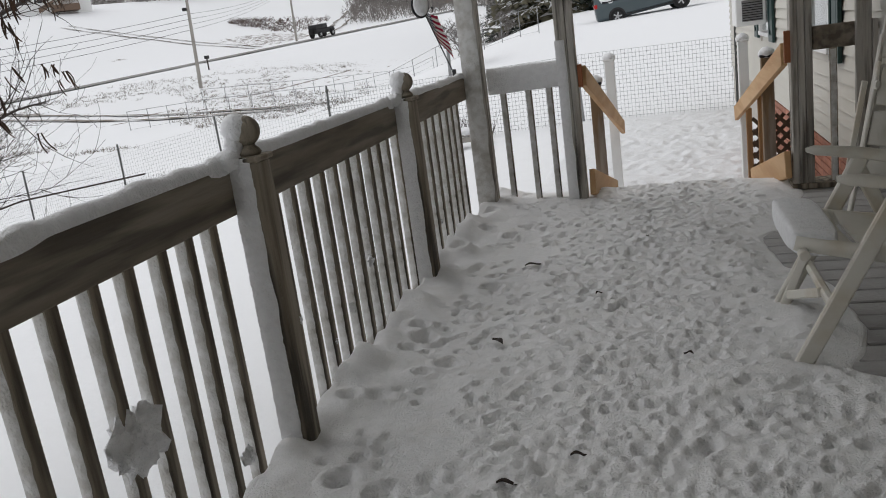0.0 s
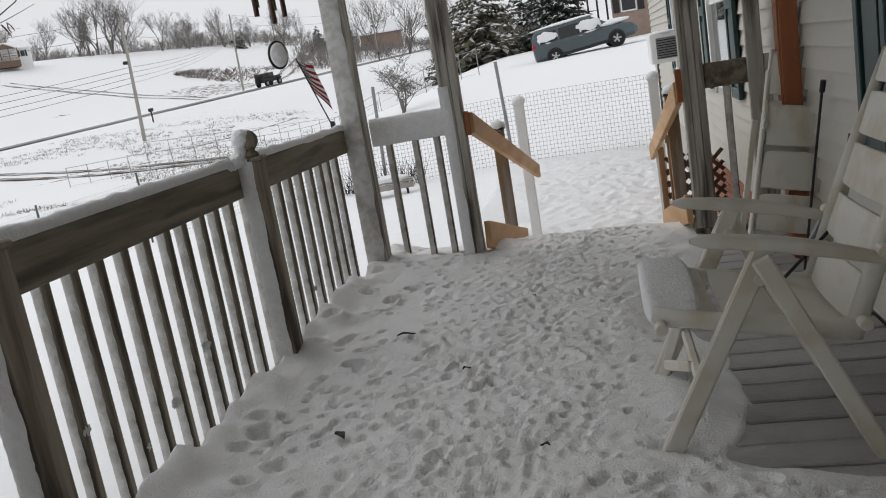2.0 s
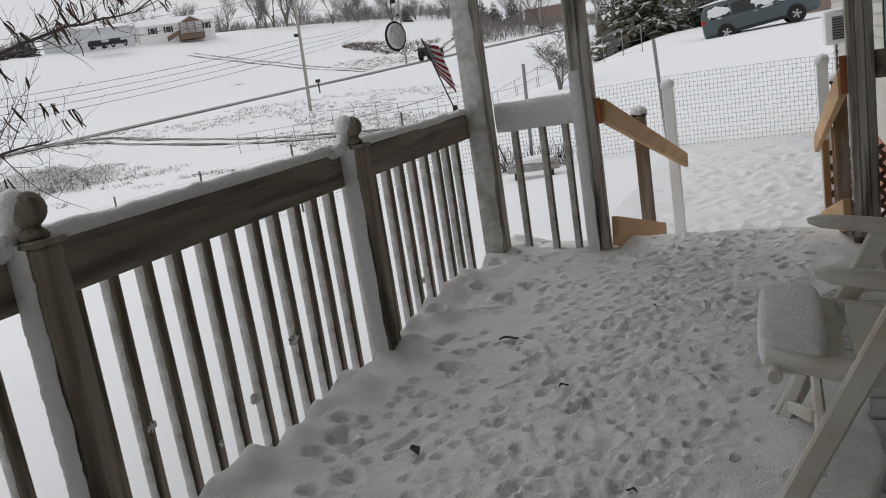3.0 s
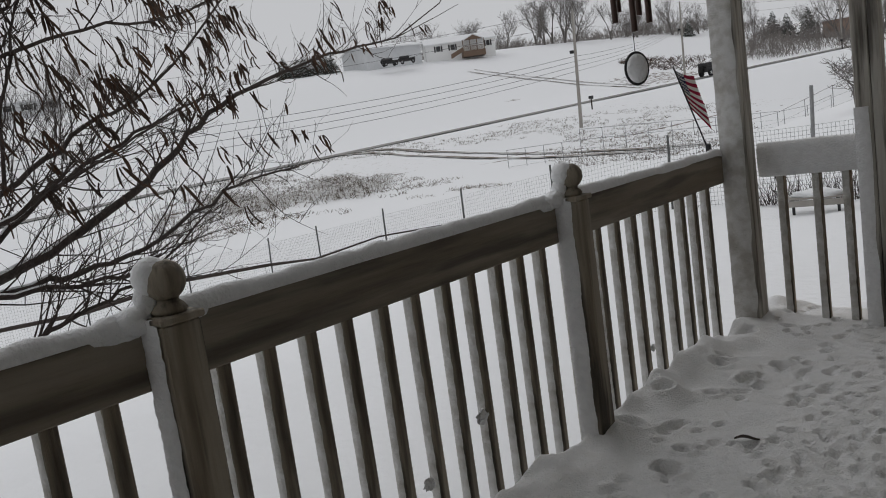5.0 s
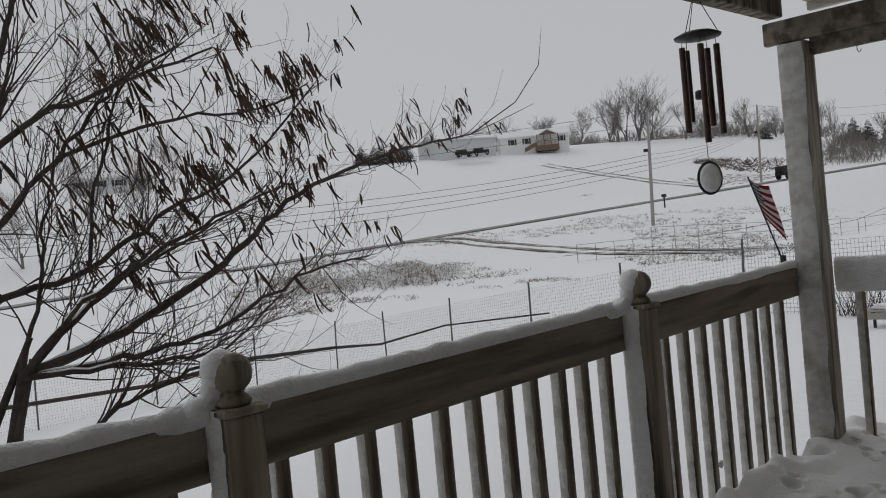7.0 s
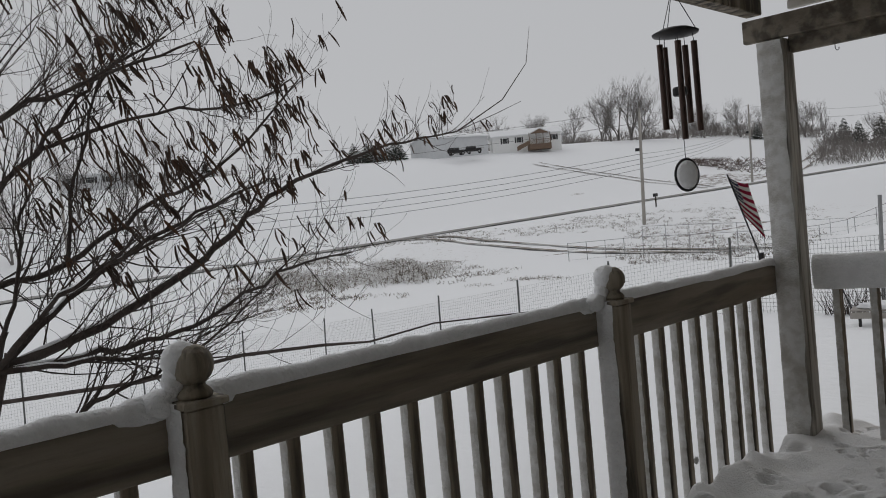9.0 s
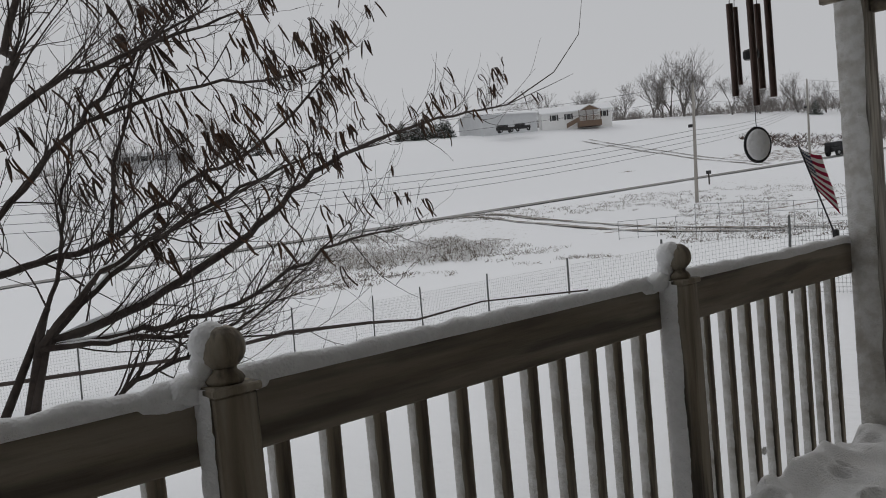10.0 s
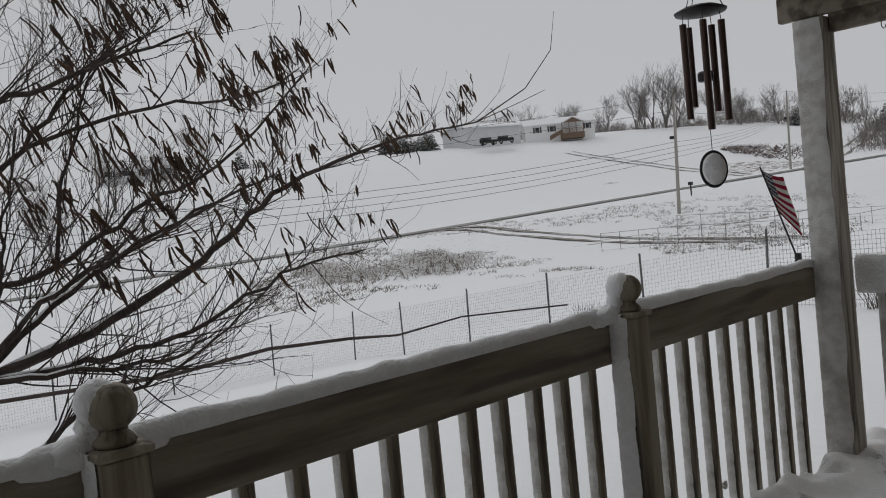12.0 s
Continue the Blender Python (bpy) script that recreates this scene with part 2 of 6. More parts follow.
class Form:
    """Collects the faces of one mesh."""

    def __init__(self):
        self.v, self.f, self.k = [], [], []

    def add(self, verts, faces, k=0):
        o = len(self.v)
        self.v.extend(tuple(p) for p in verts)
        self.f.extend(tuple(o + i for i in q) for q in faces)
        self.k.extend([k] * len(faces))
        return self

    def box(self, lo, hi, edge=0.004, m=None, k=0):
        """A box from corner lo to corner hi with chamfered edges."""
        lo, hi = Vector(lo), Vector(hi)
        c, h = (lo + hi) / 2, (hi - lo) / 2
        e = min(edge, 0.45 * min(h))
        verts, index = [], {}
        for sx in (-1, 1):
            for sy in (-1, 1):
                for sz in (-1, 1):
                    for a in range(3):
                        s = (sx, sy, sz)
                        p = [c[i] + s[i] * (h[i] - (0 if i == a else e)) for i in range(3)]
                        index[(sx, sy, sz, a)] = len(verts)
                        verts.append(p)
        faces = []
        for a in range(3):
            b, d = (a + 1) % 3, (a + 2) % 3
            for s in (-1, 1):
                quad = []
                for sb, sd in ((-1, -1), (1, -1), (1, 1), (-1, 1)):
                    key = [0, 0, 0]
                    key[a], key[b], key[d] = s, sb, sd
                    quad.append(index[(*key, a)])
                faces.append(quad if s > 0 else quad[::-1])
            for sb in (-1, 1):
                for sd in (-1, 1):
                    lo_, hi_ = [0, 0, 0], [0, 0, 0]
                    lo_[a], lo_[b], lo_[d] = -1, sb, sd
                    hi_[a], hi_[b], hi_[d] = 1, sb, sd
                    quad = [index[(*lo_, b)], index[(*hi_, b)], index[(*hi_, d)], index[(*lo_, d)]]
                    faces.append(quad if sb * sd > 0 else quad[::-1])
        for sx in (-1, 1):
            for sy in (-1, 1):
                for sz in (-1, 1):
                    tri = [index[(sx, sy, sz, a)] for a in range(3)]
                    faces.append(tri if sx * sy * sz > 0 else tri[::-1])
        if m is not None:
            verts = [m @ Vector(p) for p in verts]
        return self.add(verts, faces, k)

    def beam(self, a, b, width, depth, edge=0.004, up=(0, 0, 1), k=0):
        """A bar from a to b, width across and depth along up."""
        a, b = Vector(a), Vector(b)
        d = b - a
        z = d.normalized()
        x = Vector(up).cross(z)
        x = x.normalized() if x.length > 1e-5 else Vector((1, 0, 0))
        y = z.cross(x)
        m = Matrix.Translation(a) @ Matrix((x, y, z)).transposed().to_4x4()
        return self.box((-width / 2, -depth / 2, 0), (width / 2, depth / 2, d.length), edge, m, k)

    def tube(self, pts, radii, n=8, cap=True, k=0):
        pts = [Vector(p) for p in pts]
        if not hasattr(radii, "__len__"):
            radii = [radii] * len(pts)
        verts, faces, side = [], [], None
        for i, p in enumerate(pts):
            d = (pts[min(i + 1, len(pts) - 1)] - pts[max(i - 1, 0)]).normalized()
            if side is None:
                side = d.cross(Vector((0.31, 0.2, 0.93)))
                side = side if side.length > 0.05 else d.cross(Vector((1, 0, 0)))
            side = (side - d * side.dot(d)).normalized()
            up = d.cross(side)
            for j in range(n):
                a = 2 * math.pi * j / n
                verts.append(p + radii[i] * (math.cos(a) * side + math.sin(a) * up))
        for i in range(len(pts) - 1):
            for j in range(n):
                q = (j + 1) % n
                faces.append((i * n + j, i * n + q, (i + 1) * n + q, (i + 1) * n + j))
        if cap:
            faces.append(tuple(range(n))[::-1])
            faces.append(tuple((len(pts) - 1) * n + j for j in range(n)))
        return self.add(verts, faces, k)

    def lathe(self, profile, n=20, m=None, k=0):
        """A turned form about z; profile: rows of radius and height, from below."""
        m = m or Matrix()
        verts, faces = [], []
        for r, z in profile:
            for j in range(n):
                a = 2 * math.pi * j / n
                verts.append(m @ Vector((r * math.cos(a), r * math.sin(a), z)))
        for i in range(len(profile) - 1):
            for j in range(n):
                q = (j + 1) % n
                faces.append((i * n + j, i * n + q, (i + 1) * n + q, (i + 1) * n + j))
        faces.append(tuple(range(n))[::-1])
        faces.append(tuple((len(profile) - 1) * n + j for j in range(n)))
        return self.add(verts, faces, k)

    def blob(self, centre, size, rough=0.15, n=14, seed=0, freq=2.5, k=0):
        """A rounded, uneven lump."""
        verts, faces = [], []
        rows = n // 2 + 1
        for i in range(rows + 1):
            t = math.pi * i / rows
            for j in range(n):
                a = 2 * math.pi * j / n
                d = Vector((math.sin(t) * math.cos(a), math.sin(t) * math.sin(a), -math.cos(t)))
                s = 1 + rough * noise.noise(d * freq + Vector((seed * 7.3, seed * 3.1, 0)))
                verts.append((centre[0] + d.x * size[0] * s, centre[1] + d.y * size[1] * s, centre[2] + d.z * size[2] * s))
        for i in range(rows):
            for j in range(n):
                q = (j + 1) % n
                faces.append((i * n + j, i * n + q, (i + 1) * n + q, (i + 1) * n + j))
        return self.add(verts, faces, k)

    def sheet(self, fn, nu, nv, k=0):
        verts = [fn(i / nu, j / nv) for j in range(nv + 1) for i in range(nu + 1)]
        faces = [(j * (nu + 1) + i, j * (nu + 1) + i + 1, (j + 1) * (nu + 1) + i + 1, (j + 1) * (nu + 1) + i) for j in range(nv) for i in range(nu)]
        return self.add(verts, faces, k)

    def mesh(self, name, mats, smooth=False):
        me = bpy.data.meshes.new(name)
        me.from_pydata(self.v, [], self.f)
        for m in mats if isinstance(mats, (list, tuple)) else [mats]:
            me.materials.append(m)
        me.polygons.foreach_set("material_index", self.k)
        if smooth:
            me.polygons.foreach_set("use_smooth", [True] * len(self.f))
        me.update()
        return me


def part(name, form, mat, parent, label="", smooth=False):
    ob = new(name, form if isinstance(form, bpy.types.Mesh) else form.mesh(name, mat, smooth))
    ob.parent = parent
    return tagged(ob, label)


def thing(name, label, category, place=None, group="", kind="", form=None, mat=None, smooth=False):
    ob = new(name, form.mesh(name, mat, smooth) if form else None)
    if place is not None:
        ob.matrix_basis = place
    return tagged(ob, label, category, group, kind)


def step(a, b, x):
    t = np.clip((np.asarray(x, float) - a) / (b - a), 0, 1)
    return t * t * (3 - 2 * t)


def wave(x, y, f, seed=0):
    return noise.noise(Vector((x * f + seed * 13.7, y * f - seed * 5.1, seed * 2.3)))

# ---- the land ----
ROAD_AT, ROAD_WAY = Vector((-55.8, 83.3)), Vector((0.336, 0.942))


def off_road(x, y):
    """Distance from the road's middle (positive on the house's side) and the way along it."""
    dx, dy = x - ROAD_AT.x, y - ROAD_AT.y
    return dx * 0.942 - dy * 0.336, dx * 0.336 + dy * 0.942


def land(x, y):
    d, s = off_road(x, y)
    road = 1.2 + 0.054 * np.clip(s, -140, 160)
    yard = -0.62 + 0.03 * np.clip(x, -5, 0) + 0.135 * np.clip(x + 5, -12, 0)
    near = yard + (1.45 + 0.03 * np.clip(x, 0, 8)) * step(15.5, 44, y) * step(-22, -3, x) + 0.7 * step(42, 60, y) * step(-18, -6, x)
    z = road + (near - road) * step(3, 46, d)
    crest = np.maximum(15.5 + 0.036 * np.clip(s, -70, 55) - 0.6 * step(100, 160, s), road + 4)
    z = z + (crest - z) * step(-4, -88, d) * (d < 0)
    return z - 6 * step(-130, -420, d)


def axis(low, high, fine_low, fine_high, fine, coarse):
    a = np.arange(fine_low, fine_high + fine / 2, fine).tolist()
    s, p = fine, fine_low
    while p > low:
        s = min(s * 1.07, coarse)
        p -= s
        a.insert(0, p)
    s, p = fine, a[-1]
    while p < high:
        s = min(s * 1.07, coarse)
        p += s
        a.append(p)
    return np.array(a)


gx, gy = axis(-1500, 1200, -24, 3, 0.3, 60), axis(-600, 1600, -1, 26, 0.3, 60)
GX, GY = np.meshgrid(gx, gy)
GZ = land(GX, GY)
lumps = np.array([[wave(x, y, 0.35) * 0.05 + wave(x, y, 1.3, 2) * 0.02 + (wave(x, y, 4.0, 3) * 0.02 if abs(x) < 24 and y < 26 else 0) for x in gx] for y in gy])
trod = step(6.2, 7.0, GY) * (1 - step(14.5, 15.5, GY)) * step(-0.3, 0.8, GX) * (1 - step(2.3, 2.4, GX))
lumps -= 0.05 * trod
ny, nx = GX.shape
me = bpy.data.meshes.new("ground")
verts = np.stack([GX, GY, GZ + lumps], -1).reshape(-1, 3)
ii = (np.arange(ny - 1)[:, None] * nx + np.arange(nx - 1)).ravel()
me.from_pydata(verts.tolist(), [], np.stack([ii, ii + 1, ii + nx + 1, ii + nx], -1).tolist())
me.materials.append(GROUND)
me.polygons.foreach_set("use_smooth", [True] * len(me.polygons))
D, S = off_road(GX, GY)
patchy = np.array([[wave(x, y, 0.09, 7) for x in gx] for y in gy])
grass = 0.29 * step(4, 8, D) * (1 - step(30, 42, D)) * step(-70, -50, S) * (1 - step(10, 40, S)) + 0.11 * step(4, 10, D) * (1 - step(30, 40, D)) * step(-0.3, 0.25, patchy) * step(-60, -40, S) * (1 - step(10, 40, S))
grass = np.maximum(grass, 0.30 * step(3, 5, D) * (1 - step(6, 12, D)) * (1 - step(40, 70, S)))
grass = np.maximum(grass, 0.36 * step(-70, -35, D) * (1 - step(-22, -8, D)) * step(18, 40, S) * (1 - step(55, 75, S)) * step(-0.2, 0.2, patchy))
grass = np.maximum(grass, 0.25 * (D > 20) * (D < 44) * step(16, 30, GY))
# cart tracks and a ditch
track = np.exp(-((D - 29 - 0.05 * S + 2 * np.sin(S / 9)) / 0.5) ** 2) * step(-60, -45, S) * (1 - step(5, 20, S))
track2 = np.exp(-((D - 31.2 - 0.05 * S + 2 * np.sin(S / 9)) / 0.35) ** 2) * step(-60, -45, S) * (1 - step(5, 20, S))
soil = 0.62 * np.maximum(track, track2)
soil = np.maximum(soil, 0.5 * step(-30, -22, D) * (1 - step(-9, -5, D)) * step(26, 32, S) * (1 - step(46, 54, S)))
lane = np.abs((GX + 50.7) * 0.227 + (GY - 100.5) * 0.974)
lane_on = step(-75, -72, GX) * (1 - step(-52, -49, GX))
soil = np.maximum(soil, 0.58 * np.exp(-(lane / 0.5) ** 2) * lane_on)
grass = np.maximum(grass, 0.44 * np.exp(-((lane - 4) / 3) ** 2) * lane_on * step(-0.1, 0.2, patchy))
for name, values in (("grass", grass), ("soil", soil), ("prints", 0.35 * trod)):
    me.attributes.new(name, "FLOAT", "POINT").data.foreach_set("value", values.ravel().astype(float))
ground = tagged(new("ground", me), "snow-covered yard, banks and fields with dry grass showing through", "ground", kind="structure")

road_form = Form()
lengths = np.linspace(-170, 240, 110)
for w0, w1, k in ((-2.7, 2.7, 0),):
    rows = []
    for s in lengths:
        for w in np.linspace(w0, w1, 5):
            x, y = ROAD_AT.x + ROAD_WAY.x * s + 0.942 * w, ROAD_AT.y + ROAD_WAY.y * s - 0.336 * w
            rows.append((x, y, float(land(x, y)) + 0.10 - 0.012 * abs(w) + 0.03))
    road_form.add(rows, [(i * 5 + j, i * 5 + j + 1, i * 5 + j + 6, i * 5 + j + 5) for i in range(len(lengths) - 1) for j in range(4)])
tagged(new("road", road_form.mesh("road", ROAD, True)), "narrow wet asphalt lane cleared of snow", "road", kind="structure")


def ribbon(name, path, wide, label, mat):
    """A rutted track laid over the land along a few plan points."""
    g = Form()
    pts = [Vector(p) for p in path]
    line_ = []
    for i in range(len(pts) - 1):
        n = max(2, int((pts[i + 1] - pts[i]).length / 1.0))
        line_ += [pts[i].lerp(pts[i + 1], k / n) for k in range(n)]
    rows = []
    for i, p in enumerate(line_):
        d = (line_[min(i + 1, len(line_) - 1)] - line_[max(i - 1, 0)]).normalized()
        s = Vector((-d.y, d.x))
        w = wide * (0.75 + 0.7 * wave(p.x, p.y, 0.35, 4))
        o = 0.5 * wave(p.x, p.y, 0.12, 6)
        for k in (-1, 0, 1):
            q = p + s * (o + k * w / 2)
            rows.append((q.x, q.y, float(land(q.x, q.y)) + 0.09))
    g.add(rows, [(i * 3 + j, i * 3 + j + 1, i * 3 + j + 4, i * 3 + j + 3) for i in range(len(line_) - 1) for j in range(2)])
    tagged(new(name, g.mesh(name, mat, True)), label, "track", kind="structure")


RUT = material("muddy_rut", (0.20, 0.17, 0.14), 0.8, second=(0.7, 0.7, 0.7), scale=0.9, amount=0.75, third=(0.09, 0.075, 0.06), third_scale=0.5, third_amount=0.5)
for k in (0.0, 2.1):
    ribbon("cart_track", [(-62 - k, 60 + k), (-55.4, 57.7 + k), (-48, 54.5 + k), (-38.7, 52.3 + k), (-32.1, 51.6 + k), (-25.6, 52.3 + k), (-20, 55 + k)], 0.75, "muddy cart rut across the lower bank", RUT)
    ribbon("field_track", [(-95, 125 + k), (-76, 122.2 + k), (-66, 119.2 + k), (-59, 116.5 + k), (-53, 111 + k)], 0.5, "farm track running up from the lane", RUT)
    ribbon("field_track", [(-47.6 - k, 124 + k), (-52 - k, 145), (-59 - k, 178)], 0.7, "farm track running up the hill", RUT)

# ---- the porch ----
WALL_X, DECK_END = 2.485, 6.08
RAIL_LOW, RAIL_TOP = 0.808, 0.95

# posts of the long rail, with ball finials
POST_Y = (-0.90, 0.73, 2.365, 4.0)


def newel_post(y):
    root = thing("newel_post", "weathered painted newel post with ball finial, snow plastered", "post", pose(0.045, y + 0.045, 0), "newel posts of the porch rail")
    f = Form().box((-0.045, -0.045, -0.12), (0.045, 0.045, 0.955), 0.005)
    f.box((-0.053, -0.053, 0.955), (0.053, 0.053, 0.972), 0.005)
    part("shaft", f, WOOD, root)
    prof = [(0.036, 0.972), (0.04, 0.98), (0.034, 0.99), (0.025, 0.998), (0.026, 1.004)]
    for i in range(1, 10):
        a = math.pi * i / 10
        prof.append((0.045 * math.sin(a) + 0.002, 1.043 - 0.045 * math.cos(a)))
    part("ball_finial", Form().lathe(prof, 22), WOOD, root, "cracked wooden ball finial", True)
    return root


for y in POST_Y:
    newel_post(y)
    cap = Form()
    cap.blob((0.028, y + 0.030, 1.052), (0.044, 0.044, 0.044), 0.10, 20, int(y * 10), 2)
    cap.blob((0.020, y + 0.012, 1.005), (0.026, 0.026, 0.04), 0.2, 16, int(y * 10) + 3, 2)
    cap.blob((0.008, y - 0.004, 0.968), (0.036, 0.05, 0.034), 0.25, 18, int(y * 10) + 5, 2)
    cap.blob((-0.016, y - 0.05, 0.955), (0.026, 0.08, 0.034), 0.25, 18, int(y * 10) + 7, 2)
    cap.blob((-0.016, y + 0.12, 0.95), (0.024, 0.06, 0.026), 0.25, 16, int(y * 10) + 9, 2)
    # wind-blown snow stuck to the face of the post
    def plaster(u, v, y=y):
        z = 0.03 + 0.94 * v
        ragged = 0.007 * wave(z * 9, y, 1.0, 4) + 0.0025 * wave(z * 60, y, 1.0, 6)
        x = -0.004 + (0.072 + ragged) * u
        puff = 0.009 * math.sin(math.pi * min(1, max(0, u * 0.96 + 0.02))) ** 0.6 + 0.004 * wave(x * 60, z * 60, 1, 2)
        return (x, y - 0.0012 - max(puff, 0), z)
    cap.sheet(plaster, 9, 70)
    thing("snow_cap", "wet snow clinging to a newel post and finial", "snow", kind="stuff", form=cap, mat=SNOW, smooth=True)

# long rail board and its balusters
rail = thing("porch_rail", "weathered painted rail board along the porch edge", "railing", pose(0, 0, 0))
for a, b in ((-2.2, 0.77), (0.772, 4.04), (4.042, 5.62)):
    part("rail_board", Form().box((-0.038, a, RAIL_LOW), (0.0, b, RAIL_TOP), 0.004), RAIL_WOOD, rail)
bal = Form().box((-0.019, -0.019, -0.2), (0.019, 0.019, 0.90), 0.003)
bal.sheet(lambda u, v: (-0.0195 + (0.033 + 0.004 * wave(v * 30, 2, 1, 3)) * u, -0.0188 - 0.0045 * math.sin(math.pi * (0.05 + 0.9 * u)) ** 0.6 - 0.0012 * wave(u * 3, v * 60, 1, 5), -0.15 + 0.99 * v), 5, 60, 1)
bal = bal.mesh("baluster", [WOOD, CRUST])
spots = [2.57 + 0.137 * i for i in range(11)] + [4.115, 4.20] + [4.345 + 0.155 * i for i in range(8)] + [2.29 - 0.137 * i for i in range(33)]
rng = random.Random(4)
for y in spots:
    b = part("baluster", bal, None, rail)
    b.matrix_basis = pose(-0.0585, y + rng.uniform(-0.006, 0.006), 0, rng.uniform(-0.5, 0.5) + (3.0 if abs(y - 4.20) < 0.01 else 0), 0, rng.uniform(-4, 4))


def rail_snow(lo, hi, at, along_y=True, wide=0.050, high=0.036, seed=0):
    """A rounded ridge of snow on a rail."""
    f = Form()
    n = max(8, int((hi - lo) / 0.025))

    def fn(u, v):
        s = lo + (hi - lo) * v
        a = math.pi * (u * 1.13 - 0.12)
        h = high * (0.85 + 0.25 * wave(s * 3.1, seed, 1.0, 1) + 0.22 * wave(s * 14, seed, 1.0, 3))
        w = wide / 2 * (1 + 0.14 * wave(s * 6, seed, 1.0, 5))
        end = min(1, (v * n + 0.4) / 1.5, ((1 - v) * n + 0.4) / 1.5)
        c, z = -math.cos(a) * w, math.sin(a) * h * end * 1.15
        if u < 0.16:
            z -= 0.02 * max(0, wave(s * 7, 3 + seed, 1.0, 2)) ** 0.8
        if u > 0.84:
            z -= 0.06 * max(0, wave(s * 3.3, 9 + seed, 1.0, 2) - 0.42)
        return (at + c, s, RAIL_TOP + z) if along_y else (s, at + c, RAIL_TOP + z)

    f.sheet(fn, 14, n)
    return f


for lo, hi in ((-2.1, 0.72), (0.80, 2.37), (2.44, 4.0), (4.07, 5.56)):
    thing("snow_ridge", "soft ridge of fresh snow lying along the rail", "snow", kind="stuff", form=rail_snow(lo, hi, -0.020, seed=lo), mat=SNOW, smooth=True)

# tall porch posts at the far corner
porch_post = []
for name, x, y, label in (("porch_post", 0.0, 5.54, "square painted roof post at the porch corner, snow stuck to it"), ("porch_post", 0.592, 5.66, "square painted roof post beside the steps")):
    root = thing("porch_post", label, "post", pose(x, y, 0), "roof posts")
    if x > 0.3:
        part("plank", Form().box((0, 0, -0.15), (0.070, 0.09, 2.026), 0.005), PALE_WOOD, root)
        part("plank", Form().box((0.073, 0.003, -0.15), (0.118, 0.09, 2.026), 0.005), PALE_WOOD, root)
    else:
        part("shaft", Form().box((0, 0, -0.15), (0.122, 0.12, 2.026), 0.006), PALE_WOOD, root)
    porch_post.append(root)


def post_plaster(x, y, wide, z0, z1, seed):
    f = Form()

    def fn(u, v):
        z = z0 + (z1 - z0) * v
        w = wide + 0.012 * wave(z * 8, seed, 1.0, 2)
        px = x - 0.006 + w * u
        puff = 0.010 * math.sin(math.pi * (0.04 + 0.92 * u)) ** 0.6 + 0.004 * wave(px * 40, z * 40, 1, seed)
        return (px, y - 0.0012 - max(puff, 0), z)

    return f.sheet(fn, 8, 110)


thing("snow_crust", "thin crust of snow blown onto a roof post", "snow", kind="stuff", form=post_plaster(0.0, 5.54, 0.116, 0.03, 2.02, 1), mat=CRUST, smooth=True)
thing("snow_crust", "thin crust of snow blown onto a roof post", "snow", kind="stuff", form=post_plaster(0.592, 5.66, 0.066, 0.05, 1.1, 3), mat=SNOW, smooth=True)

# short end rail between the posts
end_rail = thing("end_rail", "short painted rail with three balusters, plastered with snow", "railing", pose(0, 0, 0))
part("rail_board", Form().box((0.122, 5.70, 0.812), (0.592, 5.738, 0.935), 0.004), RAIL_WOOD, end_rail)
for x in (0.205, 0.375, 0.512):
    b = part("baluster", bal, None, end_rail)
    b.matrix_basis = pose(x, 5.757, -0.005, 0, 0, 2)
f = Form()


def face_snow(u, v):
    x = 0.118 + 0.476 * v
    prof = [(5.700, 0.806), (5.690, 0.815), (5.683, 0.85), (5.682, 0.90), (5.686, 0.945), (5.700, 0.972), (5.722, 0.978), (5.742, 0.968), (5.752, 0.94)]
    p = prof[min(int(u * 8 + 0.5), 8)]
    k = 0.006 * wave(x * 7, u * 3, 1.0, 6)
    return (x, p[0] - k, p[1] + k * 1.2)


f.sheet(face_snow, 8, 40)
thing("snow_crust", "smooth snow plastered over the short end rail", "snow", kind="stuff", form=f, mat=SNOW, smooth=True)

# far post against the house, made of three planks, with its side rail
house_post = thing("built_up_post", "roof post built of three weathered planks", "post", pose(1.988, 5.72, 0), "roof posts")
for i in range(3):
    part("plank", Form().box((i * 0.0425, 0, 0.02), (i * 0.0425 + 0.04, 0.09, 2.0), 0.004), PALE_WOOD, house_post)
side_rail = thing("side_rail", "short grey rail between the porch post and house wall", "railing", pose(0, 0, 0))
part("rail_board", Form().box((2.118, 5.745, 0.845), (2.470, 5.783, 0.985), 0.004), RAIL_WOOD, side_rail)
part("rail_post", Form().box((2.35, 5.70, 0.02), (2.435, 5.744, 1.98), 0.004), PALE_WOOD, side_rail)
part("rail_block", Form().box((2.438, 5.70, 0.02), (2.470, 5.744, 0.99), 0.004), PALE_WOOD, side_rail)
b = part("baluster", bal, None, side_rail)
b.matrix_basis = pose(2.235, 5.765, 0, 0, 0, 1)

# header beams and the porch roof
header = thing("header_beam", "painted header beam carrying the porch roof", "beam", pose(0, 0, 0))
part("long_beam", Form().box((-0.03, -2.6, 2.142), (0.05, 5.50, 2.255), 0.005), WOOD, header)
part("end_beam", Form().box((-0.075, 5.545, 2.03), (2.470, 5.585, 2.14), 0.005), RAIL_WOOD, header)
part("inner_beam", Form().box((0.125, 5.59, 1.955), (2.470, 5.63, 2.09), 0.005), RAIL_WOOD, header)
part("trim_strip", Form().box((0.125, 5.634, 1.965), (2.470, 5.658, 2.015), 0.003), FRESH, header, "bare wooden trim strip")
hook = thing("ceiling_hook", "small black hook screwed into the beam", "hook", pose(0.33, 5.61, 1.953))
